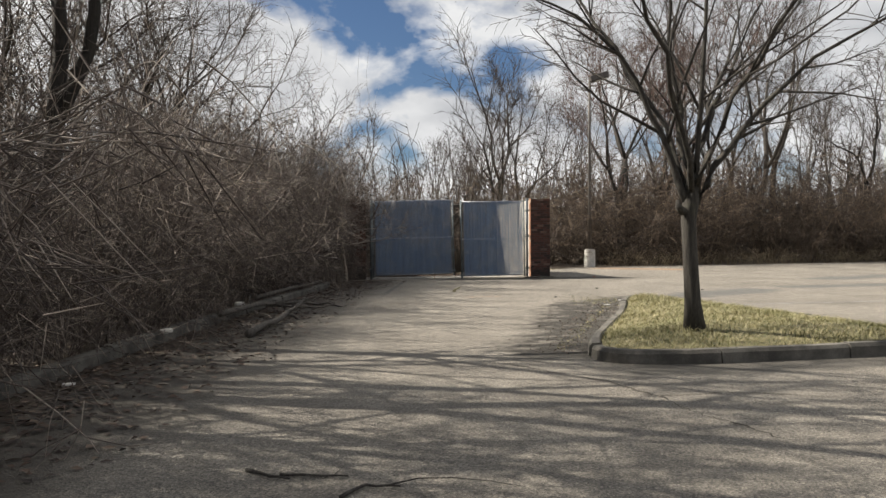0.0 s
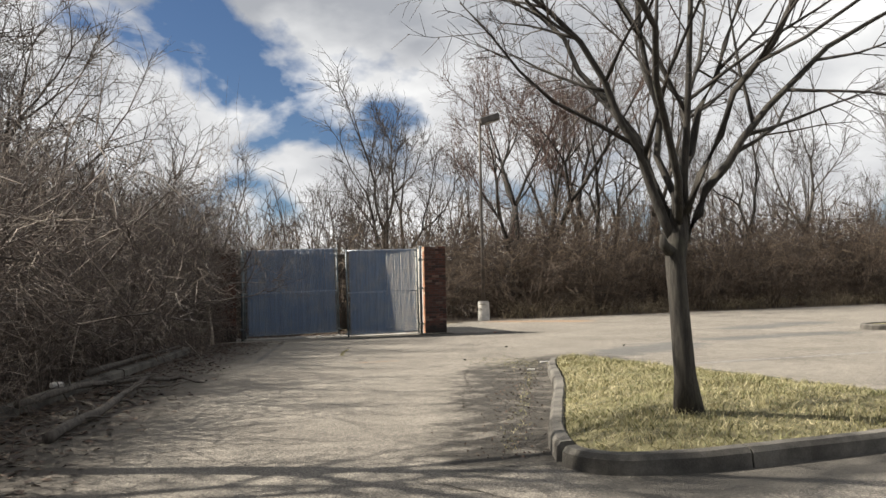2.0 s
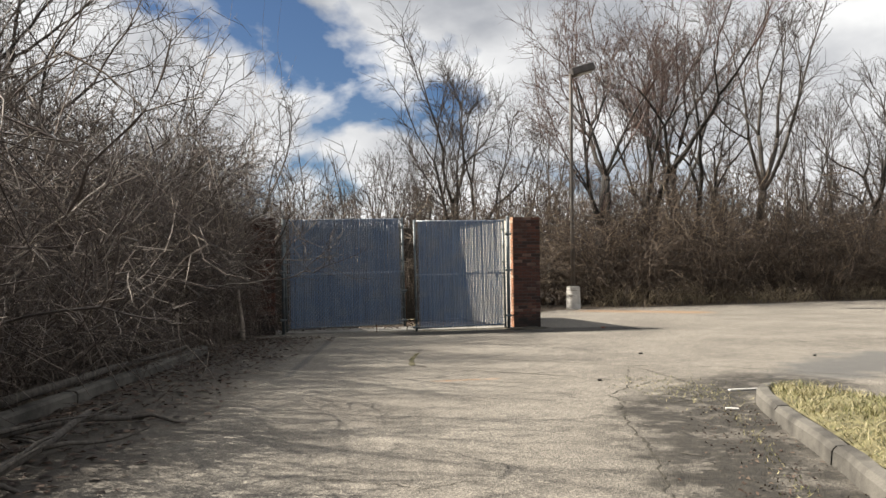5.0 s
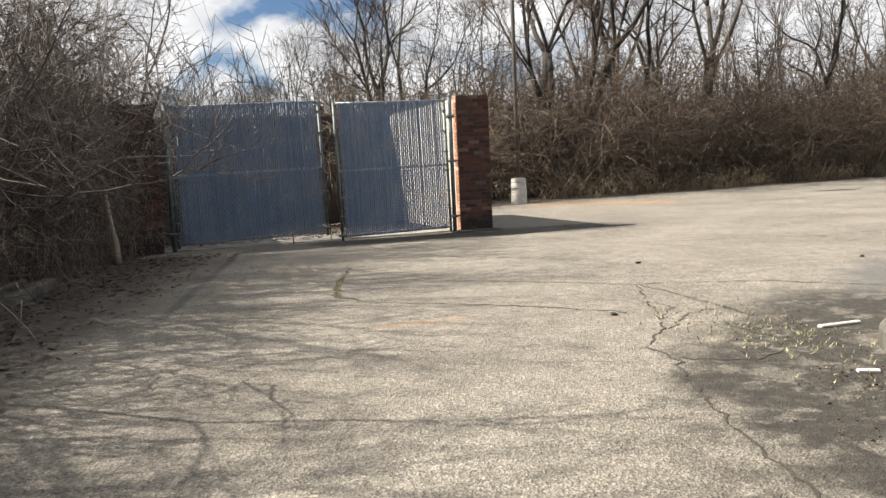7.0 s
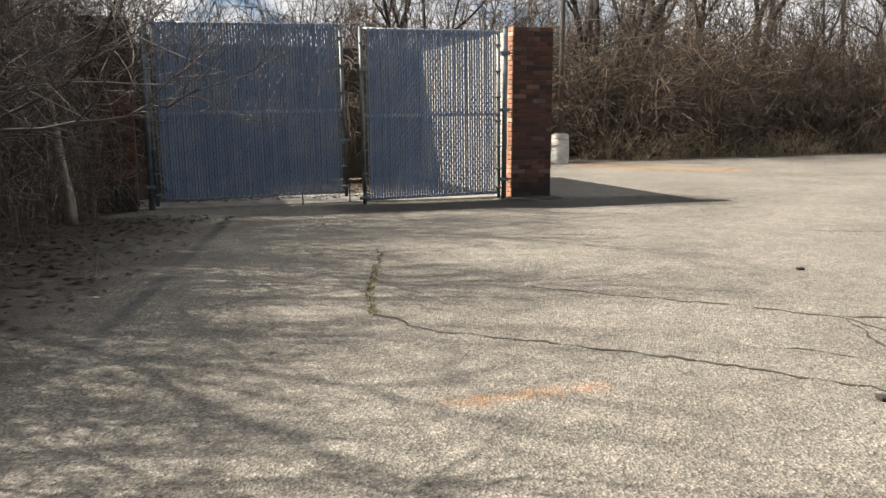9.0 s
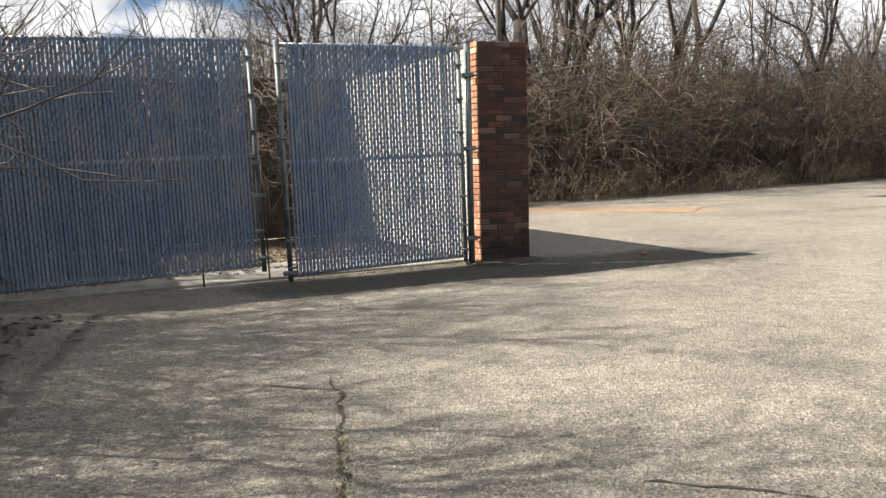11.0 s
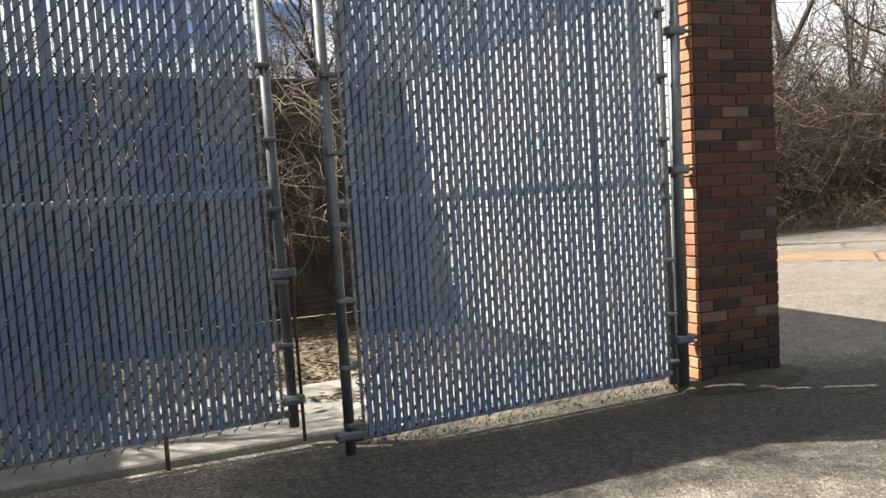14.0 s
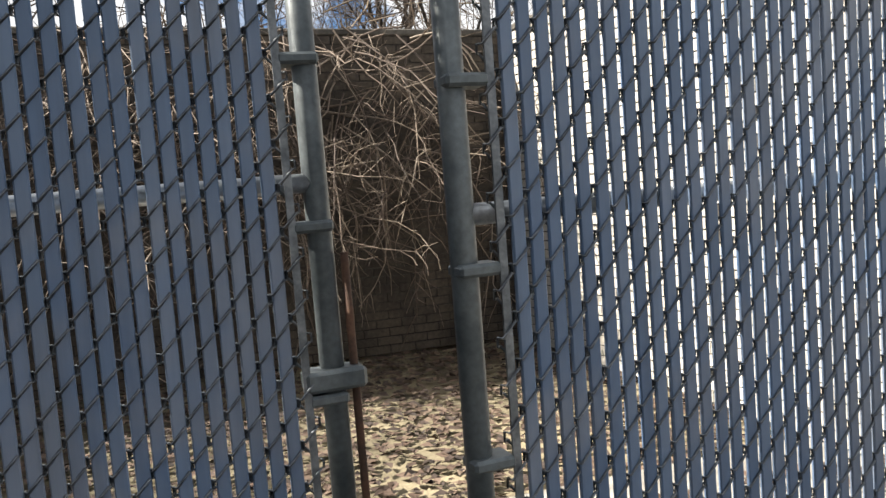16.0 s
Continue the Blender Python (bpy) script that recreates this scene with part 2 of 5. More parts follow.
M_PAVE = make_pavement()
M_SOIL = plain("leafy_soil", (0.075, 0.055, 0.04), (0.17, 0.13, 0.09), 1.3, 0.95, 0.0, 0.8, 0.04, 18.0)
M_FIELD = plain("dry_field_grass", (0.15, 0.13, 0.08), (0.34, 0.29, 0.19), 0.3, 0.95, 0.0, 0.6, 0.05, 9.0)
M_KERB = plain("old_kerb_concrete", (0.09, 0.082, 0.07), (0.27, 0.25, 0.215), 2.6, 0.9, 0.0, 0.5, 0.008, 70.0)
M_CONC = plain("pale_concrete", (0.28, 0.265, 0.24), (0.5, 0.48, 0.44), 3.0, 0.9, 0.0, 0.35, 0.006, 60.0)
M_DARKWALL = plain("dark_brown_masonry", (0.035, 0.03, 0.025), (0.085, 0.07, 0.055), 2.5, 0.95, 0.0, 0.5, 0.006, 40.0)
M_CREAM = plain("cream_masonry_paint", (0.52, 0.49, 0.44), (0.7, 0.67, 0.62), 1.5, 0.85, 0.0, 0.3, 0.004, 50.0)
def make_mortar():
    k = Mat("grey_mortar", 0.95)
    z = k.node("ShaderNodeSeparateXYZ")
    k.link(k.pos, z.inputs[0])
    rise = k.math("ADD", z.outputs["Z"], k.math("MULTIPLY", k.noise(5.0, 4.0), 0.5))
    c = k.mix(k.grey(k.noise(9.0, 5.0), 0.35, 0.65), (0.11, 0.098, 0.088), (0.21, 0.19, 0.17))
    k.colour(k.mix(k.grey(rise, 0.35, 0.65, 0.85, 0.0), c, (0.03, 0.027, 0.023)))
    k.bump(k.noise(90.0, 4.0), 0.4, 0.004)
    return k.m


M_MORTAR = make_mortar()
M_BRICK = make_brick("random")
M_BRICKS = make_brick("island")
M_SLAT = make_slat()
# brighter orange copy of the pillar brick, with sunlight put into its colour
M_BRICK_LIT = varied("sunlit_brick", [(0.0, (0.2, 0.12, 0.075)), (0.25, (0.29, 0.125, 0.07)), (0.6, (0.35, 0.16, 0.09)), (0.85, (0.38, 0.22, 0.135)), (1.0, (0.46, 0.33, 0.23))], 0.88, "random", 30.0)
M_PIPE = plain("painted_gate_pipe", (0.06, 0.075, 0.085), (0.12, 0.14, 0.15), 6.0, 0.5, 0.3, 0.15, 0.002, 60.0)
M_GALV = plain("galvanised_steel", (0.3, 0.32, 0.34), (0.5, 0.52, 0.54), 8.0, 0.38, 0.75, 0.12, 0.002, 70.0)
M_WIRE = plain("dull_wire", (0.10, 0.115, 0.13), (0.22, 0.24, 0.26), 20.0, 0.45, 0.5, 0.1, 0.001, 90.0)
M_RUST = plain("rusty_iron", (0.05, 0.03, 0.022), (0.12, 0.06, 0.035), 12.0, 0.85, 0.2, 0.4, 0.003, 90.0)
M_POLE = plain("brown_lamp_pole_paint", (0.045, 0.037, 0.031), (0.085, 0.071, 0.06), 2.0, 0.6, 0.0, 0.15, 0.003, 40.0)
M_HEAD = plain("dark_lamp_housing", (0.05, 0.045, 0.042), (0.1, 0.09, 0.085), 3.0, 0.55, 0.2, 0.1, 0.002, 50.0)
M_LENS = plain("cloudy_lamp_lens", (0.4, 0.4, 0.38), (0.6, 0.6, 0.57), 6.0, 0.2, 0.0, 0.05, 0.001, 30.0)
M_BARK = make_bark("dark_furrowed_bark", (0.018, 0.016, 0.014), (0.062, 0.054, 0.046))
M_RIDGE = make_bark("ridged_lichened_bark", (0.01, 0.0085, 0.007), (0.044, 0.039, 0.032))
M_BARKG = make_bark("grey_bark", (0.04, 0.034, 0.03), (0.12, 0.105, 0.09))
M_LIMB = make_bark("limb_bark", (0.022, 0.019, 0.017), (0.08, 0.07, 0.06))
M_TWIG = varied("bare_twigs", [(0.0, (0.05, 0.037, 0.03)), (0.5, (0.095, 0.072, 0.058)), (1.0, (0.165, 0.13, 0.105))], 0.85)
M_TWIGR = varied("reddish_twigs", [(0.0, (0.09, 0.055, 0.045)), (0.5, (0.16, 0.095, 0.075)), (1.0, (0.22, 0.15, 0.12))], 0.85)
M_SHRUB = varied("shrub_stems", [(0.0, (0.034, 0.026, 0.022)), (0.5, (0.084, 0.065, 0.054)), (0.8, (0.15, 0.121, 0.1)), (1.0, (0.3, 0.255, 0.215))], 0.75)
M_HEDGE = varied("hedge_twigs", [(0.0, (0.06, 0.045, 0.038)), (0.5, (0.12, 0.097, 0.084)), (0.8, (0.2, 0.168, 0.145)), (1.0, (0.36, 0.31, 0.27))], 0.75)
M_THICK = varied("thicket_stems", [(0.0, (0.04, 0.028, 0.021)), (0.5, (0.092, 0.065, 0.046)), (0.85, (0.155, 0.113, 0.077)), (1.0, (0.24, 0.185, 0.125))], 0.88)
M_STRAW = varied("dry_straw", [(0.0, (0.16, 0.12, 0.075)), (0.5, (0.3, 0.235, 0.145)), (1.0, (0.44, 0.36, 0.24))], 0.85)
M_VINE = varied("dry_vine_stems", [(0.0, (0.07, 0.05, 0.04)), (0.5, (0.17, 0.13, 0.1)), (1.0, (0.36, 0.3, 0.24))], 0.85)
M_LEAF = varied("dead_leaves", [(0.0, (0.045, 0.03, 0.024)), (0.4, (0.11, 0.07, 0.052)), (0.75, (0.185, 0.115, 0.08)), (1.0, (0.32, 0.235, 0.17))], 0.85)
M_GRASS = make_grass()
M_CRACK = plain("crack_dirt", (0.03, 0.026, 0.02), (0.075, 0.065, 0.045), 9.0, 0.98, 0.0, 0.6, 0.01, 60.0)
M_WHITE = plain("weathered_white_paint", (0.5, 0.48, 0.45), (0.78, 0.76, 0.72), 8.0, 0.7, 0.0, 0.2, 0.002, 60.0)
M_LINE = plain("faded_line_paint", (0.16, 0.155, 0.145), (0.42, 0.41, 0.39), 7.0, 0.85, 0.0, 0.3, 0.004, 50.0)
M_MOSS = plain("moss_and_weeds", (0.12, 0.105, 0.05), (0.3, 0.27, 0.13), 6.0, 0.95, 0.0, 0.7, 0.015, 50.0)


# ---------------- mesh helpers ----------------
def mesh_of(name, verts, faces, material, smooth=False):
    me = bpy.data.meshes.new(name)
    me.from_pydata(verts, [], faces)
    me.materials.append(material)
    if smooth:
        me.polygons.foreach_set("use_smooth", [True] * len(me.polygons))
    me.update()
    return me


def bm_mesh(name, bm, material, smooth=False):
    me = bpy.data.meshes.new(name)
    bmesh.ops.recalc_face_normals(bm, faces=bm.faces)
    bm.to_mesh(me)
    bm.free()
    me.materials.append(material)
    if smooth:
        me.polygons.foreach_set("use_smooth", [True] * len(me.polygons))
    return me


def thing(name, label, category, at=(0, 0, 0), turn=0.0, group="", kind=""):
    ob = new(name)
    ob.matrix_basis = pose(*at, 0, 0, turn)
    return tagged(ob, label, category, group, kind)


def part(name, me, parent, at=None, label=""):
    ob = new(name, me)
    ob.parent = parent
    if at is not None:
        ob.matrix_basis = at
    if label:
        ob["label"] = label
    return ob


def setting(name, me, label, category):
    return tagged(new(name, me), label, category, "", "structure")


class Tubes:
    """Collects tapered tubes into one mesh."""

    def __init__(self):
        self.v, self.f = [], []

    def add(self, pts, radii, sides=4):
        n0 = len(self.v)
        ring = [(math.cos(2 * math.pi * k / sides), math.sin(2 * math.pi * k / sides)) for k in range(sides)]
        last = len(pts) - 1
        for i, p in enumerate(pts):
            d = (pts[min(i + 1, last)] - pts[max(i - 1, 0)])
            d.normalize()
            a = Vector((0, 0, 1)) if abs(d.z) < 0.9 else Vector((1, 0, 0))
            u = d.cross(a)
            u.normalize()
            w = d.cross(u)
            r = radii[i]
            for c, s in ring:
                self.v.append((p.x + r * (u.x * c + w.x * s), p.y + r * (u.y * c + w.y * s), p.z + r * (u.z * c + w.z * s)))
        for i in range(last):
            a = n0 + i * sides
            for k in range(sides):
                k2 = (k + 1) % sides
                self.f.append((a + k, a + k2, a + sides + k2, a + sides + k))
        if sides > 4:
            self.f.append(tuple(n0 + k for k in reversed(range(sides))))
            self.f.append(tuple(n0 + last * sides + k for k in range(sides)))

    def mesh(self, name, material, smooth=True):
        return mesh_of(name, self.v, self.f, material, smooth)


def bent(rng, p, d, length, steps, wander, lift):
    """A wandering line that slowly bends upwards (or down, with a negative lift)."""
    pts = [p.copy()]
    d = d.normalized()
    for _ in range(steps):
        d = d + Vector((rng.gauss(0, wander), rng.gauss(0, wander), rng.gauss(0, wander) + lift))
        d.normalize()
        p = p + d * (length / steps)
        pts.append(p)
    return pts


def side_way(rng, d, angle):
    a = d.orthogonal().normalized()
    a.rotate(Matrix.Rotation(rng.uniform(0, 2 * math.pi), 3, d))
    w = d.copy()
    w.rotate(Matrix.Rotation(angle, 3, a))
    return w


def along(pts, k):
    f = k * (len(pts) - 1)
    i = min(int(f), len(pts) - 2)
    return pts[i].lerp(pts[i + 1], f - i), (pts[i + 1] - pts[i]).normalized()


def ramify(rng, sink, pts, r0, level, spec, least=0.0035):
    """Side branches along a branch, level by level. spec rows: count, length share, angle, wander, lift, steps, sides."""
    if level >= len(spec):
        return
    count, share, angle, wander, lift, steps, sides = spec[level]
    size = sum((b - a).length for a, b in zip(pts, pts[1:]))
    for j in range(count):
        k = rng.uniform(0.25, 0.98) if j else 0.98
        p, d = along(pts, k)
        w = side_way(rng, d, radians(rng.uniform(0.55, 1.25) * angle))
        ln = size * share * rng.uniform(0.6, 1.25) * (1.15 - 0.55 * k)
        r = max(r0 * (1 - 0.75 * k) * 0.62, least)
        line = bent(rng, p, w, ln, steps, wander, lift)
        tip = max(r * 0.3, least * 0.5)
        sink[min(level, len(sink) - 1)].add(line, [r + (tip - r) * i / steps for i in range(steps + 1)], sides)
        ramify(rng, sink, line, r, level + 1, spec, least)


def grown_meshes(seed, height, radius, clear, spread, bark, twig, bend=0.11, lift=0.05, least=0.012, shoots=3, stems=1, splay=0.0, fine_r=0.006, reach=1.0, lean=0.06):
    """Trunk and crown of a bare tree at the origin: every branch forks into two unequal ones until it is thin, with shoots along the way."""
    rng = random.Random(seed)
    wood, fine = Tubes(), Tubes()

    def shoot(line, length, r):
        p, d = along(line, rng.uniform(0.15, 1.0))
        arm = bent(rng, p, side_way(rng, d, radians(rng.uniform(25, 65))), length, 3, bend * 1.3, lift * 0.8)
        fine.add(arm, [r, r * 0.8, r * 0.6, r * 0.35], 3)
        for _ in range(2):
            p2, d2 = along(arm, rng.uniform(0.25, 0.95))
            fine.add(bent(rng, p2, side_way(rng, d2, radians(rng.uniform(25, 55))), length * rng.uniform(0.3, 0.6), 2, bend * 1.4, lift * 0.5), [r * 0.6, r * 0.5, r * 0.3], 3)

    def go(p, d, r, length, level):
        steps = 7 if level == 0 else 4 if r > 0.03 else 3
        line = bent(rng, p, d, length, steps, bend * (0.6 if level == 0 else 1.0), lift)
        end = r * 0.82
        radii = [r + (end - r) * i / steps for i in range(steps + 1)]
        if level == 0:
            radii[0] = r * 1.3
        (wood if r > 0.03 else fine).add(line, radii, 8 if r > 0.09 else 5 if r > 0.03 else 3)
        for _ in range(shoots if level else shoots // 2):
            shoot(line, height * reach * rng.uniform(0.035, 0.1), max(fine_r, min(r * 0.35, fine_r * 1.8)))
        way = (line[-1] - line[-2]).normalized()
        if end < least or level > 9:
            for _ in range(2):
                shoot(line, height * reach * rng.uniform(0.05, 0.12), fine_r)
            return
        share = rng.uniform(0.5, 0.78)
        side = side_way(rng, way, radians(90))
        for q, turn in ((share, -(1.15 - share)), (1 - share, share + 0.15)):
            w = (way + side * math.tan(radians(spread * rng.uniform(0.7, 1.25)) * turn)).normalized()
            rk = end * q ** 0.43
            go(line[-1], w, rk, height * (1 - clear) * 0.27 * (rk / radius) ** 0.42 * rng.uniform(0.75, 1.3), level + 1)

    for k in range(stems):
        a = 2 * math.pi * (k + rng.random() * 0.7) / stems
        w = Vector((splay * math.cos(a) + rng.gauss(0, lean), splay * math.sin(a) + rng.gauss(0, lean), 1))
        q = 0.25 * splay
        go(Vector((q * math.cos(a), q * math.sin(a), -0.15)), w, radius * rng.uniform(0.75, 1.1), height * clear * rng.uniform(0.75, 1.25), 0)
    grow = height / max(p[2] for p in wood.v + fine.v)
    for tubes in (wood, fine):
        tubes.v = [(x * grow, y * grow, z * grow) for x, y, z in tubes.v]
    return wood.mesh("trunk", bark), fine.mesh("crown", twig)


def shrub_meshes(seed, height, stems, spread, material, droop=-0.035, kids=10, kids2=6, thick=1.0):
    """Stems and twigs of a bare, arching shrub at the origin."""
    rng = random.Random(seed)
    t, w3 = Tubes(), Tubes()
    for _ in range(stems):
        a, q = rng.uniform(0, 2 * math.pi), rng.uniform(0.0, 0.45)
        p = Vector((q * math.cos(a), q * math.sin(a), -0.05))
        w = Vector((spread * math.cos(a) * rng.uniform(0.1, 1.2), spread * math.sin(a) * rng.uniform(0.1, 1.2), 1))
        ln = height * rng.uniform(0.6, 1.25)
        coarse = thick > 1.4
        n = 6 if coarse else 8
        line = bent(rng, p, w, ln, n, 0.2, droop * 0.75)
        r = rng.uniform(0.005, 0.012) * thick
        t.add(line, [r * (1 - 0.84 * i / n) for i in range(n + 1)], 3 if coarse else 4)
        for _ in range(kids):
            p2, d2 = along(line, rng.uniform(0.08, 1.0) ** 0.8)
            l2 = bent(rng, p2, side_way(rng, d2, radians(rng.uniform(25, 95))), height * rng.uniform(0.12, 0.4), 3, 0.27, droop * 0.8)
            w3.add(l2, [0.0055 * thick, 0.0044 * thick, 0.0033 * thick, 0.0018 * thick], 3)
            for _ in range(kids2):
                p3, d3 = along(l2, rng.uniform(0.1, 1.0))
                l3 = bent(rng, p3, side_way(rng, d3, radians(rng.uniform(25, 85))), height * rng.uniform(0.08, 0.26), 1 if coarse else 2, 0.25, -0.03)
                w3.add(l3, [0.004 * thick, 0.0018 * thick] if coarse else [0.004, 0.003, 0.0018], 3)
    return t.mesh("stem_mass", material), w3.mesh("twig_mass", material)


def box_verts(x0, x1, y0, y1, z0, z1):
    return [(x, y, z) for z in (z0, z1) for x, y in ((x0, y0), (x1, y0), (x1, y1), (x0, y1))]


BOX = [(3, 2, 1, 0), (4, 5, 6, 7), (0, 1, 5, 4), (1, 2, 6, 5), (2, 3, 7, 6), (3, 0, 4, 7)]


def box_mesh(name, size, material, bevel=0.0, centre=(0, 0, 0), segments=1):
    bm = bmesh.new()
    bmesh.ops.create_cube(bm, size=1.0)
    bmesh.ops.scale(bm, vec=size, verts=bm.verts)
    bmesh.ops.translate(bm, vec=centre, verts=bm.verts)
    if bevel:
        bmesh.ops.bevel(bm, geom=bm.edges[:], offset=bevel, segments=segments, affect="EDGES", profile=0.5)
    return bm_mesh(name, bm, material)


def rod_mesh(name, a, b, r, material, sides=10):
    t = Tubes()
    t.add([Vector(a), Vector(b)], [r, r], sides)
    return t.mesh(name, material, True)


def smoothed(pts, rounds=3, closed=True):
    for _ in range(rounds):
        out = []
        n = len(pts)
        for i in range(n if closed else n - 1):
            a, b = pts[i], pts[(i + 1) % n]
            out += [(0.75 * a[0] + 0.25 * b[0], 0.75 * a[1] + 0.25 * b[1]), (0.25 * a[0] + 0.75 * b[0], 0.25 * a[1] + 0.75 * b[1])]
        pts = out if closed else [pts[0]] + out + [pts[-1]]
    return pts


def sweep(pts, profile, closed):
    """Carries a profile of (inward offset, height) along a line; the inside is to its left."""
    verts, faces, n, m = [], [], len(pts), len(profile)
    for i, p in enumerate(pts):
        a = pts[(i - 1) % n] if closed or i else p
        b = pts[(i + 1) % n] if closed or i < n - 1 else p
        d = Vector((b[0] - a[0], b[1] - a[1]))
        d.normalize()
        wob = 0.008 * noise.noise((p[0] * 2.2, p[1] * 2.2, 0))
        for o, z in profile:
            verts.append((p[0] - d.y * (o + wob), p[1] + d.x * (o + wob), z + (wob if z > 0.05 else 0)))
    for i in range(n if closed else n - 1):
        j = (i + 1) % n
        for k in range(m - 1):
            faces.append((i * m + k, j * m + k, j * m + k + 1, i * m + k + 1))
    if not closed:
        faces += [tuple(reversed(range(m))), tuple((n - 1) * m + k for k in range(m))]
    return verts, faces


def inside(x, y, poly):
    hit = False
    for (ax, ay), (bx, by) in zip(poly, poly[1:] + poly[:1]):
        if (ay > y) != (by > y) and x < (bx - ax) * (y - ay) / (by - ay) + ax:
            hit = not hit
    return hit


# ---------------- ground ----------------
ground = mesh_of("ground", [(-900, -900, -0.03), (900, -900, -0.03), (900, 900, -0.03), (-900, 900, -0.03)], [(0, 1, 2, 3)], M_FIELD)
setting("ground", ground, "dry tan field and woodland ground", "ground")
LOT = [(-3.15, -25), (70, -25), (70, 52), (40, 44), (23, 39.2), (13, 36.2), (7.2, 34.4), (5.3, 33.6), (3.9, 31.2), (3.3, 26.0), (2.6, 25.9),
       (-2.3, 25.0), (-2.75, 24.4), (-2.8, 22.0), (-3.0, 19.5)]
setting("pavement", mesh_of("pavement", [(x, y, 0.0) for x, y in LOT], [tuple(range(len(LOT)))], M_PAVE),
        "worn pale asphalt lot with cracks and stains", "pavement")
# woodland floor behind the far edge and under the hedge
WOOD = [(5.3, 33.7), (7.2, 34.5), (13, 36.3), (23, 39.3), (40, 44.1), (70, 52.1), (90, 90), (-10, 90), (-6, 40), (2, 33)]
setting("woodland_floor", mesh_of("woodland_floor", [(x, y, -0.012) for x, y in WOOD], [tuple(range(len(WOOD)))], M_SOIL),
        "brown leaf-covered soil under the trees", "ground")
HEDGE = [(-3.14, -12), (-3.0, 19.5), (-2.74, 22), (-2.68, 24.2), (-2.2, 25.06), (-2.9, 30), (-7, 30), (-7.5, -12)]
setting("hedge_floor", mesh_of("hedge_floor", [(x, y, -0.01) for x, y in HEDGE], [tuple(range(len(HEDGE)))], M_SOIL),
        "dark soil and dead leaves under the hedge", "ground")

# kerb along the hedge
KERB_L = [(-3.45, -8), (-3.5, 6.5), (-3.42, 10.5), (-3.3, 14.5), (-3.05, 18.5), (-2.95, 21.3)]


def kerb_run(name, pts, profile, label, seed, stone=1.35):
    """A kerb laid stone by stone along a line, with open joints and slightly uneven stones."""
    rng = random.Random(seed)
    root = tagged(new(name), label, "kerb", "", "structure")
    line, left = [Vector(pts[0])], stone
    for a, b in zip(pts, pts[1:]):
        a, b = Vector(a), Vector(b)
        gone, long = 0.0, (b - a).length
        while long - gone > left:
            gone += left
            line.append(a.lerp(b, gone / long))
            lay_stone(root, line, profile, rng)
            line, left = [line[-1]], stone * rng.uniform(0.85, 1.15)
        left -= long - gone
        line.append(b)
    if (line[-1] - line[0]).length > 0.15:
        lay_stone(root, line, profile, rng)


def lay_stone(root, line, profile, rng):
    line = [p for p in line]
    first, last = (line[1] - line[0]).normalized(), (line[-1] - line[-2]).normalized()
    line[0], line[-1] = line[0] + first * 0.007, line[-1] - last * 0.007
    rise, out = rng.gauss(0, 0.006), rng.gauss(0, 0.005)
    v, f = sweep([(p.x, p.y) for p in line], [(o + out, z + (rise if z > 0.05 else 0)) for o, z in profile], False)
    part("kerb_stone", mesh_of("kerb_stone", v, f, M_KERB), root)


kerb_run("kerb", smoothed(KERB_L, 2, False), [(0.0, -0.05), (0.0, 0.10), (0.025, 0.125), (0.13, 0.13), (0.15, 0.11), (0.15, -0.05)],
         "weathered grey concrete kerb beside the hedge", 3, 2.4)

# island: kerb, soil, lawn
ISLE = [(1.50, 8.75), (1.55, 8.05), (2.3, 7.93), (2.95, 8.06), (4.5, 8.4), (5.6, 8.75), (6.0, 9.2), (5.7, 10.0), (5.1, 12.0), (4.35, 14.9), (3.8, 15.9), (3.3, 15.3), (2.72, 12.7), (2.0, 10.4)]
isle = smoothed(ISLE, 3)
kerb_run("island_kerb", isle + isle[:1], [(0.0, -0.05), (0.012, 0.10), (0.04, 0.135), (0.12, 0.14), (0.14, 0.12), (0.15, -0.02)],
         "weathered concrete kerb stones round a grass island", 4, 1.5)
inner = []
for i, p in enumerate(isle):
    a, b = isle[i - 1], isle[(i + 1) % len(isle)]
    d = Vector((b[0] - a[0], b[1] - a[1])).normalized()
    inner.append((p[0] - d.y * 0.15, p[1] + d.x * 0.15))
bm = bmesh.new()
mid_x, mid_y = sum(p[0] for p in inner) / len(inner), sum(p[1] for p in inner) / len(inner)


def lawn_height(x, y):
    """The turf swells gently towards the middle of the island."""
    away = min(math.hypot(x - px, y - py) for px, py in inner)
    return 0.115 + 0.11 * min(1.0, away / 1.1) ** 0.8


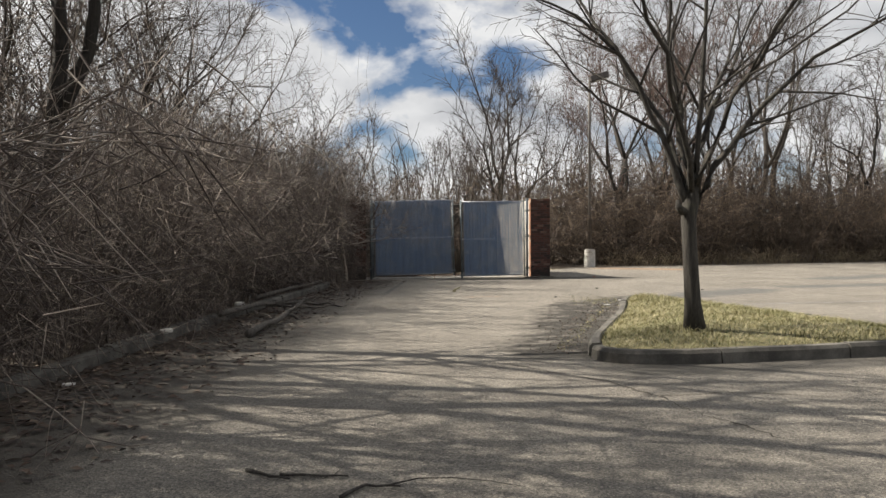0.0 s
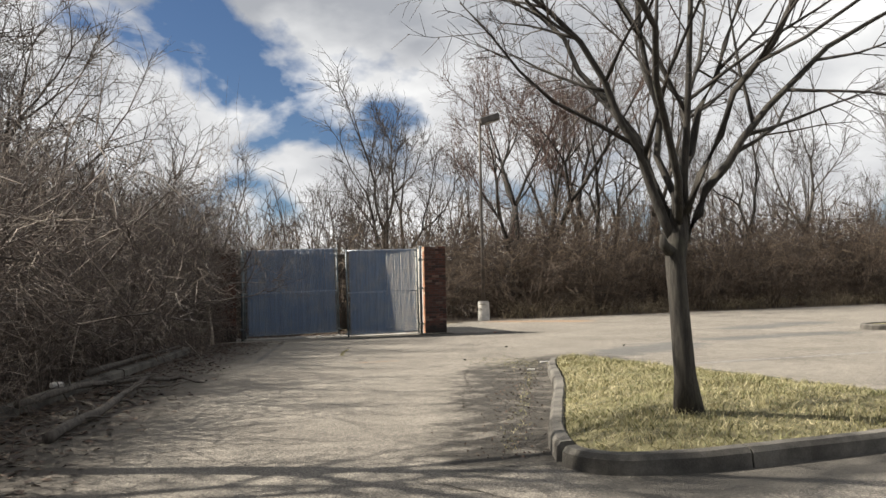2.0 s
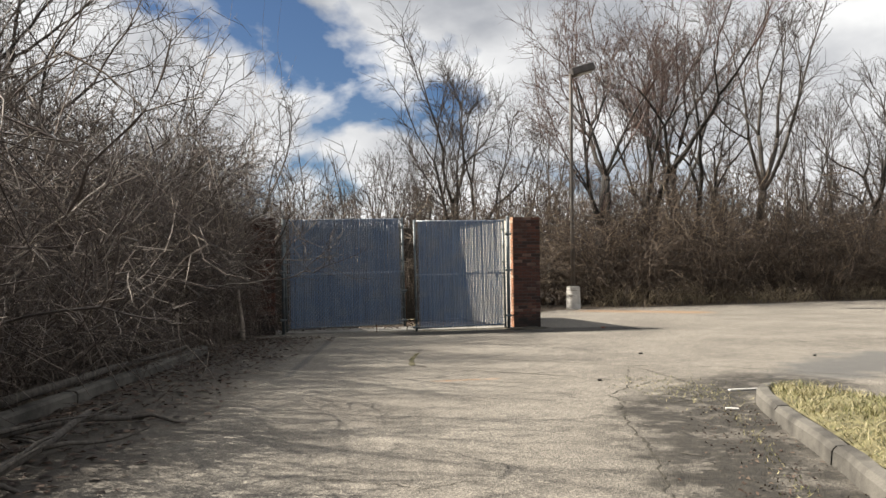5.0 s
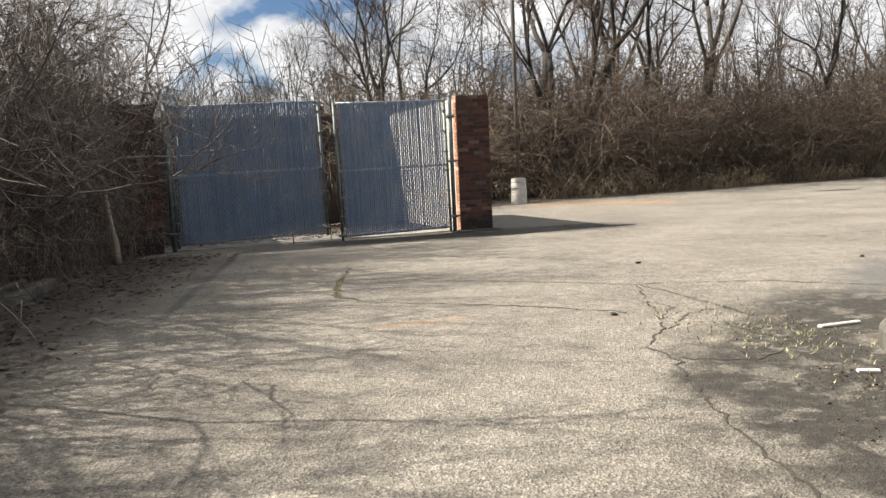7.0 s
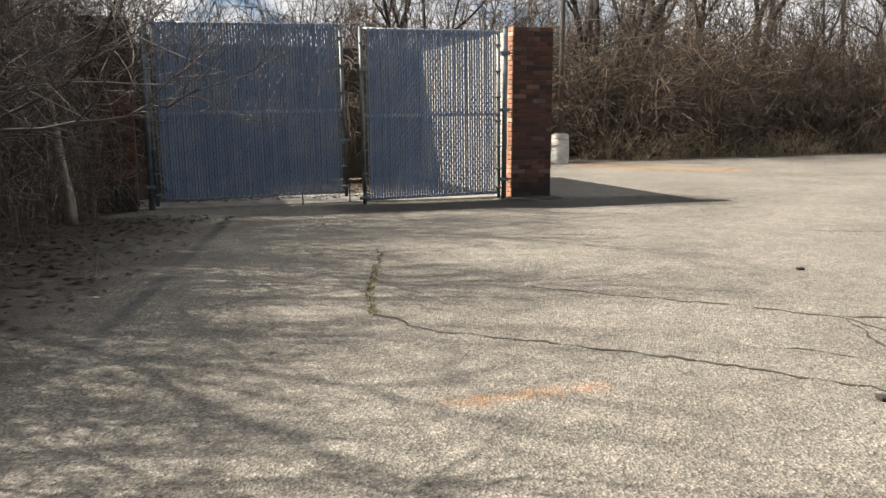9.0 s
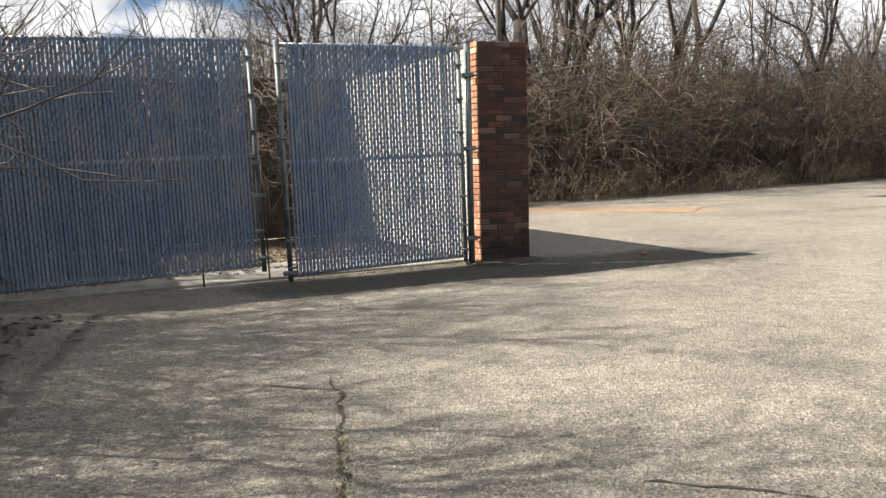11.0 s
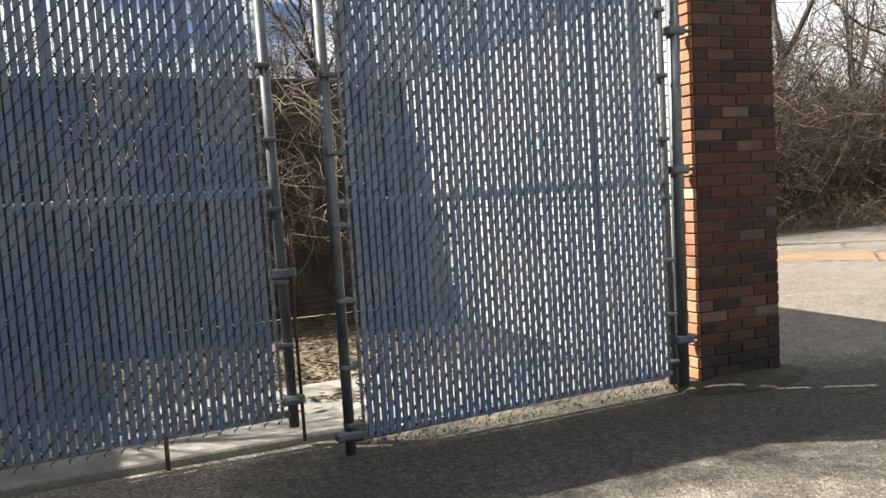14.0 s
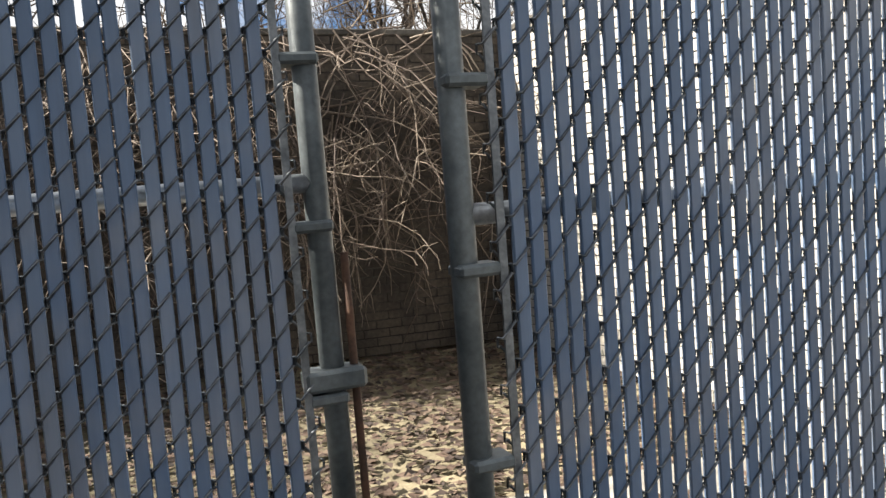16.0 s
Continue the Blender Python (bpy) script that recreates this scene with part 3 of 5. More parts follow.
rings = [[bm.verts.new((mid_x + (x - mid_x) * k, mid_y + (y - mid_y) * k, lawn_height(mid_x + (x - mid_x) * k, mid_y + (y - mid_y) * k)))
          for x, y in inner] for k in (1.0, 0.92, 0.82, 0.68, 0.5, 0.3, 0.1)]
for ra, rb in zip(rings, rings[1:]):
    for i in range(len(ra)):
        j = (i + 1) % len(ra)
        bm.faces.new((ra[i], ra[j], rb[j], rb[i]))
bm.faces.new(rings[-1])
setting("island_soil", bm_mesh("island_soil", bm, M_MOSS, True), "thin turf soil of the kerbed island", "ground")
rng = random.Random(5)
v, f = [], []
while len(f) < 42000:
    x, y = rng.uniform(1.5, 7.1), rng.uniform(7.9, 15.9)
    if not inside(x, y, inner):
        continue
    h, a, w = rng.uniform(0.014, 0.06), rng.uniform(0, 6.28), rng.uniform(0.0025, 0.0055)
    lx, ly = rng.gauss(0, 0.04), rng.gauss(0, 0.04)
    c, s, n, g = math.cos(a) * w, math.sin(a) * w, len(v), lawn_height(x, y)
    tuft = 0.6 + 1.1 * max(0.0, noise.noise((x * 2.3, y * 2.3, 0.4)) + 0.35)
    h *= tuft
    v += [(x - c, y - s, g - 0.005), (x + c, y + s, g - 0.005), (x + lx * 0.5 + c * 0.6, y + ly * 0.5 + s * 0.6, g + h * 0.6), (x + lx * 0.5 - c * 0.6, y + ly * 0.5 - s * 0.6, g + h * 0.6), (x + lx * 1.3, y + ly * 1.3, g + h)]
    f += [(n, n + 1, n + 2, n + 3), (n + 3, n + 2, n + 4)]
tagged(new("grass", mesh_of("grass", v, f, M_GRASS)), "short patchy yellow-green lawn on the island", "grass", "", "stuff")


def crack(pts, width, seed, name="pavement_crack"):
    """A ragged open crack, filled with dirt."""
    rng = random.Random(seed)
    line = [Vector((*pts[0], 0))]
    for a, b in zip(pts, pts[1:]):
        a, b = Vector((*a, 0)), Vector((*b, 0))
        n = max(2, int((b - a).length / 0.07))
        for i in range(1, n + 1):
            line.append(a.lerp(b, i / n) + Vector((rng.gauss(0, 0.016), rng.gauss(0, 0.016), 0)))
    verts, faces = [], []
    for i, p in enumerate(line):
        d = (line[min(i + 1, len(line) - 1)] - line[max(i - 1, 0)]).normalized()
        w = width * 0.75 * rng.uniform(0.1, 1.3) * (0.3 if i in (0, len(line) - 1) else 1)
        verts += [(p.x - d.y * w, p.y + d.x * w, 0.004), (p.x + d.y * w, p.y - d.x * w, 0.004)]
    for i in range(len(line) - 1):
        faces.append((2 * i, 2 * i + 1, 2 * i + 3, 2 * i + 2))
    tagged(new(name, mesh_of(name, verts, faces, M_CRACK)), "ragged dirt-filled crack in the asphalt", "crack", "cracks in the asphalt", "structure")


crack([(0.45, 21.6), (0.49, 21.2), (0.36, 20.4), (0.25, 19.5), (0.27, 18.95), (0.57, 18.5), (1.18, 18.14), (1.83, 17.7), (2.5, 17.1)], 0.016, 1)
crack([(0.5, 21.2), (0.3, 21.35), (0.1, 21.5)], 0.008, 2)
crack([(1.4, 19.6), (2.55, 18.87), (3.07, 18.47), (3.19, 17.94), (3.25, 17.27), (3.3, 16.6)], 0.016, 3)
crack([(3.1, 18.4), (2.59, 16.74), (2.49, 16.43), (2.13, 15.93), (2.16, 15.5), (1.9, 14.6)], 0.011, 4)
crack([(2.6, 16.7), (2.95, 16.5), (3.0, 16.0)], 0.01, 5)
crack([(2.15, 15.6), (2.6, 15.4), (2.9, 15.6), (3.1, 16.1), (3.0, 16.5)], 0.012, 21)
crack([(2.5, 16.4), (2.9, 16.9), (3.2, 17.0)], 0.01, 22)
crack([(1.9, 14.6), (1.75, 13.4), (1.45, 12.2), (1.3, 11.0)], 0.012, 23)
crack([(1.75, 13.4), (2.1, 13.1), (2.3, 13.3)], 0.009, 24)
crack([(1.45, 12.2), (1.8, 11.9), (1.9, 11.4)], 0.009, 25)
crack([(2.3, 17.9), (2.75, 17.6), (2.9, 17.2), (2.6, 16.75)], 0.01, 26)
crack([(-0.6, 12.9), (0.1, 12.6), (0.5, 12.75)], 0.007, 27)
crack([(-1.5, 9.6), (-0.9, 9.9), (-0.2, 9.7)], 0.008, 28)
crack([(3.1, 18.45), (4.3, 18.1), (5.4, 17.0), (6.6, 16.1)], 0.018, 6)
crack([(0.6, 8.1), (1.26, 7.22), (1.4, 7.1), (1.68, 6.36), (1.77, 5.83), (2.1, 5.0)], 0.018, 7)
crack([(1.68, 6.36), (2.3, 6.5), (3.0, 6.3)], 0.01, 8)
crack([(7.4, 31.8), (8.6, 30.6), (10.5, 29.6), (13.0, 29.9), (17, 29)], 0.025, 9)
crack([(8.6, 30.6), (9.4, 31.6), (10.6, 32.2)], 0.02, 10)
crack([(5.0, 22.0), (7.0, 21.4), (9.0, 21.8), (13.0, 20.9)], 0.02, 11)
crack([(3.3, 25.15), (4.2, 25.2), (5.2, 25.1), (6.3, 25.25)], 0.012, 12)

# ---------------- brick enclosure ----------------
TURN = 10.0
E1, E2 = Vector((math.cos(radians(TURN)), math.sin(radians(TURN)), 0)), Vector((-math.sin(radians(TURN)), math.cos(radians(TURN)), 0))
FRONT = Vector((2.86, 25.67, 0))
TOP, DEPTH, SPAN, SIDE = 2.44, 4.65, 5.85, 0.61
COURSE = TOP / 36


def wall_bricks(length, height, name, skin):
    """Running bond on the face y = 0 of a wall, as one mesh; the wall lies behind it."""
    verts, faces = [], []
    rng = random.Random(len(name))
    for row in range(int(height / COURSE + 0.5)):
        x = -0.102 * (row % 2)
        while x < length - 0.02:
            a, b = max(x, 0) + 0.005, min(x + 0.204, length) - 0.005
            n, o = len(verts), rng.uniform(-0.002, 0.002)
            verts += box_verts(a, b, -0.006 + o, 0.05, row * COURSE + 0.005, (row + 1) * COURSE - 0.005)
            faces += [tuple(n + k for k in q) for q in BOX]
            x += 0.204
    return mesh_of(name, verts, faces, skin)


def brick_wall(name, start, turn, length, label, skin=M_BRICKS):
    ob = thing(name, label, "wall", start, turn, "", "structure")
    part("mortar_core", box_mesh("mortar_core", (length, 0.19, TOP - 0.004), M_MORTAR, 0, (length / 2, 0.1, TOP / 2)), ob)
    tagged(part("brickwork", wall_bricks(length, TOP, name, skin), ob), kind="stuff")
    part("coping", box_mesh("coping", (length, 0.24, 0.05), M_KERB, 0.008, (length / 2, 0.1, TOP + 0.026)), ob)
    return ob


def spot(s, d, z=0.0):
    p = FRONT + E1 * s + E2 * d
    return (p.x, p.y, z)


brick_wall("wall_back", spot(-SPAN, DEPTH), TURN, SPAN + 0.2, "dark brown brick back wall of the enclosure", M_DARKWALL)
brick_wall("wall_right", spot(-0.055, DEPTH - 0.01), TURN - 90, DEPTH - 0.23, "cream-painted brick side wall of the enclosure", M_CREAM)
brick_wall("wall_left", spot(-SPAN + 0.16, SIDE + 0.24), TURN + 90, DEPTH - SIDE - 0.26, "brick side wall of the enclosure behind the hedge")

# slab behind the gates
slab = box_mesh("slab", (SPAN - 0.3, 1.15, 0.06), M_CONC, 0.01, (0, 0, 0))
ob = setting("concrete_apron", slab, "pale concrete slab behind the gates", "slab")
ob.matrix_basis = pose(*spot(-SPAN / 2 + 0.05, 0.92, -0.012), 0, 0, TURN)

# ---------------- gates ----------------
PITCH = 0.0366


def gate_leaf(name, hinge, free, z_hinge, z_free, high, label, flip):
    """A chain-link leaf with slats. Local x runs from the left end to the right end."""
    left, right = (free, hinge) if flip else (hinge, free)
    zl, zr = (z_free, z_hinge) if flip else (z_hinge, z_free)
    d = Vector((right[0] - left[0], right[1] - left[1], zr - zl))
    width = d.length
    root = thing(name, label, "gate", (left[0], left[1], zl), 0, "pair of enclosure gates")
    sag = math.degrees(math.asin((zr - zl) / width))
    root.matrix_basis = pose(left[0], left[1], zl, 0, -sag, math.degrees(math.atan2(d.y, d.x)))
    r = 0.026
    part("frame_post", rod_mesh("frame_post", (0, 0, -0.02), (0, 0, high), r, M_PIPE, 14), root)
    part("frame_post", rod_mesh("frame_post", (width, 0, -0.02), (width, 0, high), r, M_PIPE, 14), root)
    part("top_rail", rod_mesh("top_rail", (0, 0, high - 0.03), (width, 0, high - 0.03), 0.021, M_GALV, 10), root)
    part("bottom_rail", rod_mesh("bottom_rail", (0, 0.0, 0.05), (width, 0.0, 0.05), 0.021, M_GALV, 10), root)
    part("middle_rail", rod_mesh("middle_rail", (0, 0.0, high * 0.5), (width, 0.0, high * 0.5), 0.021, M_GALV, 10), root)
    for x in (0.062, width - 0.062):
        part("tension_bar", box_mesh("tension_bar", (0.016, 0.006, high - 0.08), M_WIRE, 0, (x, -0.036, high / 2)), root)
    band = box_mesh("band", (0.085, 0.066, 0.024), M_PIPE, 0.006)
    for z in (0.12, 0.4, 0.72, 1.08, 1.42, 1.78, 2.15):
        part("band", band, root, Matrix.Translation((0.018, -0.008, z)))
        part("band", band, root, Matrix.Translation((width - 0.018, -0.008, z)))
    # slats, each on its own
    rng = random.Random(7 if flip else 8)
    bm = bmesh.new()
    bmesh.ops.create_cube(bm, size=1.0)
    bmesh.ops.scale(bm, vec=(0.0278, 0.011, high - 0.07), verts=bm.verts)
    bmesh.ops.translate(bm, vec=(0, 0, (high + 0.03) / 2), verts=bm.verts)
    bmesh.ops.bevel(bm, geom=[e for e in bm.edges if abs(e.verts[0].co.z - e.verts[1].co.z) > 1], offset=0.003, segments=1, affect="EDGES")
    slat = bm_mesh("slat", bm, M_SLAT)
    count = int((width - 0.14) / PITCH)
    x0 = (width - (count - 1) * PITCH) / 2
    for j in range(count):
        part("slat", slat, root, Matrix.Translation((x0 + j * PITCH + rng.gauss(0, 0.0012), -0.036, rng.gauss(0, 0.006))) @ pose(0, 0, 0, 0, rng.gauss(0, 0.05), rng.gauss(0, 2.0)))
    # flattened wire coils, one round each slat, hooked into their neighbours
    wires = Tubes()
    rise = 0.044
    for j in range(-1, count + 1):
        x, z, k = x0 + j * PITCH, 0.0, 0
        side = PITCH * 0.53
        if x < 0.06 or x > width - 0.06:
            continue
        pts = []
        z = 0.02 + (rise if j % 2 else 0)
        while z < high - 0.01:
            s = -1 if k % 2 == 0 else 1
            pts += [Vector((x + s * side, -0.036 - 0.003 * s, z - 0.009)), Vector((x + s * side, -0.036 - 0.003 * s, z + 0.009))]
            y = -0.045 if k % 2 == 0 else -0.027
            pts += [Vector((x + s * side * 0.7, y, z + rise * 0.18)), Vector((x - s * side * 0.7, y, z + rise * 0.82))]
            z += rise
            k += 1
        wires.add(pts, [0.0033] * len(pts), 3)
    tagged(part("chain_link", wires.mesh("chain_link", M_WIRE, True), root), kind="stuff")
    return root, width


right_leaf, right_w = gate_leaf("gate", (2.565, 25.65), (0.585, 25.23), 0.06, 0.03, 2.36, "blue-grey slatted chain-link gate leaf, slightly open and sagging", True)
left_leaf, left_w = gate_leaf("gate", (-2.13, 25.06), (0.34, 25.49), 0.07, 0.12, 2.34, "blue-grey slatted chain-link gate leaf with a hanging drop rod", False)
part("drop_rod", rod_mesh("drop_rod", (left_w + 0.045, -0.01, -0.1), (left_w + 0.045, -0.01, 1.02), 0.009, M_RUST, 8), left_leaf, None, "rusty iron drop rod")
part("drop_rod", rod_mesh("drop_rod", (left_w - 0.62, -0.03, -0.12), (left_w - 0.62, -0.03, 0.06), 0.011, M_RUST, 8), left_leaf, None, "rusty iron stub")
part("latch", box_mesh("latch", (0.13, 0.07, 0.045), M_PIPE, 0.008, (left_w, -0.01, 0.76)), left_leaf)
part("foot_latch", box_mesh("foot_latch", (0.12, 0.05, 0.05), M_PIPE, 0.01, (left_w, -0.01, 0.12)), left_leaf)
part("foot_latch", box_mesh("foot_latch", (0.15, 0.06, 0.045), M_PIPE, 0.01, (0.0, -0.01, 0.07)), right_leaf)


def hinge_post(x, y, turn, label):
    root = thing("gate_post", label, "post", (x, y, 0), turn, "gate posts")
    part("post", rod_mesh("post", (0, 0, -0.05), (0, 0, 2.46), 0.038, M_PIPE, 16), root)
    bm = bmesh.new()
    bmesh.ops.create_uvsphere(bm, u_segments=12, v_segments=6, radius=0.042)
    bmesh.ops.translate(bm, vec=(0, 0, 2.455), verts=bm.verts)
    part("cap", bm_mesh("cap", bm, M_PIPE, True), root)
    for z in (0.3, 1.3, 2.1):
        part("hinge", box_mesh("hinge", (0.13, 0.09, 0.05), M_PIPE, 0.01, (0, 0, z)), root)
        part("bolt", rod_mesh("bolt", (0.03, -0.02, z), (0.11, -0.02, z), 0.011, M_RUST, 6), root)
    return root


hinge_post(2.642, 25.67, TURN, "grey steel gate post beside the brick pillar")
hinge_post(-2.2, 25.04, TURN, "grey steel gate post beside the overgrown brick pillar")

# ---------------- lamp post ----------------
M_BASE = plain("whitewashed_concrete", (0.4, 0.385, 0.35), (0.58, 0.56, 0.52), 4.0, 0.9, 0.0, 0.3, 0.006, 50.0)
lamp = thing("lamp_post", "tall brown parking-lot lamp post on a concrete base", "lamp post", (6.24, 34.75, 0))
bm = bmesh.new()
bmesh.ops.create_cone(bm, cap_ends=True, segments=24, radius1=0.235, radius2=0.225, depth=0.76)
bmesh.ops.translate(bm, vec=(0, 0, 0.36), verts=bm.verts)
bmesh.ops.bevel(bm, geom=[e for e in bm.edges if e.verts[0].co.z > 0.7 and e.verts[1].co.z > 0.7], offset=0.025, segments=2, affect="EDGES")
part("base", bm_mesh("base", bm, M_BASE), lamp, None, "pale round concrete base")
t = Tubes()
t.add([Vector((0, 0, 0.75)), Vector((0.0, 0, 3)), Vector((0.01, 0, 5.5)), Vector((0.02, 0, 7.9))], [0.07, 0.064, 0.058, 0.052], 12)
part("pole", t.mesh("pole", M_POLE), lamp)
part("base_plate", box_mesh("base_plate", (0.26, 0.26, 0.03), M_POLE, 0.006, (0, 0, 0.765)), lamp)
part("arm", rod_mesh("arm", (0.0, 0, 7.84), (0.3, 0, 7.98), 0.035, M_POLE), lamp)
head = part("head", box_mesh("head", (0.8, 0.5, 0.27), M_HEAD, 0.045, (0, 0, 0), 2), lamp, pose(0.42, 0, 8.05, 0, -16, 0), "dark shoebox lamp head")
part("lens", box_mesh("lens", (0.5, 0.34, 0.02), M_LENS, 0.005, (0.03, 0, -0.14)), head)

# ---------------- the island tree ----------------
rng = random.Random(21)
wood, mid, fine = Tubes(), Tubes(), Tubes()
trunk_line = [Vector(p) for p in ((0.03, 0, 0.05), (0.01, 0, 0.35), (-0.02, 0, 0.9), (-0.03, 0.02, 1.28), (0.0, 0.02, 1.5), (0.02, 0.02, 1.8))]
wood.add(trunk_line, [0.128, 0.09, 0.08, 0.083, 0.092, 0.055], 14)
BOUGHS = [
    [(-0.02, 0, 1.5), (-0.2, 0.05, 2.05), (-0.42, 0.1, 2.6), (-0.75, 0.1, 3.25), (-1.25, 0.2, 3.75), (-1.9, 0.3, 4.05)],
    [(0.0, 0, 1.6), (-0.08, 0.1, 2.3), (-0.12, 0.2, 3.0), (-0.2, 0.25, 3.9), (-0.35, 0.3, 5.0), (-0.5, 0.4, 6.0)],
    [(0.02, 0, 1.7), (0.05, -0.05, 2.4), (0.04, -0.1, 3.1), (0.12, -0.15, 4.1), (0.1, -0.2, 5.3), (0.2, -0.2, 6.6)],
    [(0.06, 0, 1.6), (0.25, -0.05, 2.0), (0.5, -0.1, 2.4), (1.05, -0.15, 2.95), (1.65, -0.2, 3.4), (2.4, -0.2, 3.75)],
    [(0.04, 0.05, 1.75), (0.2, 0.3, 2.3), (0.45, 0.7, 2.8), (0.8, 1.15, 3.4), (1.1, 1.6, 4.1), (1.3, 2.1, 4.8)],
    [(0.02, -0.05, 1.8), (0.22, -0.3, 2.4), (0.5, -0.6, 3.05), (0.85, -0.95, 3.7), (1.1, -1.3, 4.5), (1.3, -1.6, 5.2)],
    [(-0.03, 0.03, 1.75), (-0.22, 0.35, 2.5), (-0.5, 0.75, 3.2), (-0.8, 1.2, 3.9), (-1.1, 1.6, 4.7), (-1.4, 2.0, 5.4)],
    [(-0.02, -0.03, 1.7), (-0.2, -0.35, 2.4), (-0.5, -0.75, 3.1), (-0.9, -1.1, 3.7), (-1.4, -1.4, 4.3), (-1.9, -1.6, 4.7)],
    [(0.03, 0.0, 1.95), (0.3, 0.1, 2.7), (0.6, 0.2, 3.3), (0.95, 0.25, 4.1), (1.2, 0.3, 5.0), (1.4, 0.4, 6.0)],
]
SPEC_ISLE = [(10, 0.52, 48, 0.1, 0.0, 5, 5), (8, 0.45, 45, 0.13, 0.0, 3, 3), (5, 0.5, 45, 0.16, -0.02, 2, 3)]
for limb in BOUGHS:
    pts = [Vector(p) - Vector((0, 0, 0.13)) for p in limb]
    pts = [a.lerp(b, k) + Vector((rng.gauss(0, 0.028), rng.gauss(0, 0.028), 0)) for a, b in zip(pts, pts[1:]) for k in (0, 0.5)] + [pts[-1]]
    thick = 0.047 if limb in (BOUGHS[0], BOUGHS[3]) else 0.036
    wood.add(pts, [thick * (1 - 0.078 * i) for i in range(len(pts))], 7)
    ramify(rng, [mid, fine], pts, thick, 0, SPEC_ISLE)
tree = thing("tree", "bare spreading tree with dark bark on the grass island", "tree", (2.79, 9.16, 0.16))
part("trunk", wood.mesh("trunk", M_RIDGE), tree)
part("limb_crown", mid.mesh("limb_crown", M_LIMB), tree)
part("crown", fine.mesh("crown", M_TWIG), tree)
t = Tubes()
t.add([Vector((-0.1, -0.05, 1.36)), Vector((-0.17, -0.08, 1.42)), Vector((-0.18, -0.08, 1.5))], [0.05, 0.04, 0.02], 7)
part("burl", t.mesh("burl", M_RIDGE), tree)

# ---------------- woodland and hedge ----------------
KINDS = {
    "oval": grown_meshes(31, 9.5, 0.1, 0.3, 38, M_BARK, M_TWIG, 0.06, 0.06, 0.0135, 6, 4, 0.22, fine_r=0.009),
    "round": grown_meshes(142, 9.5, 0.12, 0.24, 42, M_BARK, M_TWIG, 0.08, 0.06, 0.02, 5, fine_r=0.01),
    "vee": grown_meshes(132, 11.5, 0.17, 0.22, 36, M_BARK, M_TWIGR, 0.1, 0.07, 0.012, 5, 2, 0.2, fine_r=0.009),
    "tall": grown_meshes(133, 14.0, 0.15, 0.34, 34, M_BARKG, M_TWIG, 0.08, 0.075, 0.018, 4, fine_r=0.011),
    "thin": grown_meshes(134, 11.5, 0.085, 0.34, 34, M_BARKG, M_TWIG, 0.09, 0.07, 0.013, 4, fine_r=0.01),
    "bent": grown_meshes(135, 10.5, 0.12, 0.28, 42, M_BARK, M_TWIG, 0.13, 0.065, 0.016, 4, fine_r=0.01, lean=0.2),
    "multi": grown_meshes(136, 9.0, 0.105, 0.15, 40, M_BARK, M_TWIG, 0.1, 0.055, 0.012, 5, 2, 0.22, fine_r=0.008, reach=1.2),
    "dome": grown_meshes(137, 5.2, 0.04, 0.13, 44, M_LIMB, M_HEDGE, 0.15, 0.04, 0.0072, 4, 7, 0.42, fine_r=0.0048, reach=1.25, lean=0.12),
    "mound": grown_meshes(138, 4.8, 0.038, 0.12, 48, M_LIMB, M_HEDGE, 0.17, 0.03, 0.0072, 4, 7, 0.5, fine_r=0.0048, reach=1.3, lean=0.14),
    "sapling": grown_meshes(139, 5.6, 0.045, 0.25, 38, M_BARKG, M_TWIG, 0.09, 0.06, 0.008, 4, fine_r=0.0055),
    "snag": grown_meshes(140, 12.0, 0.17, 0.3, 40, M_BARK, M_TWIG, 0.1, 0.065, 0.0135, 5, fine_r=0.009, lean=0.05),
}


def plant(kind, x, y, turn, size, label, group="", lean=0):
    ob = thing("tree", label, "tree", (x, y, -0.02), turn, group)
    if lean:
        ob.matrix_basis = pose(x, y, -0.02, 0, lean, 0)
    ob.scale = (size, size, size)
    part("trunk", KINDS[kind][0], ob)
    part("crown", KINDS[kind][1], ob)


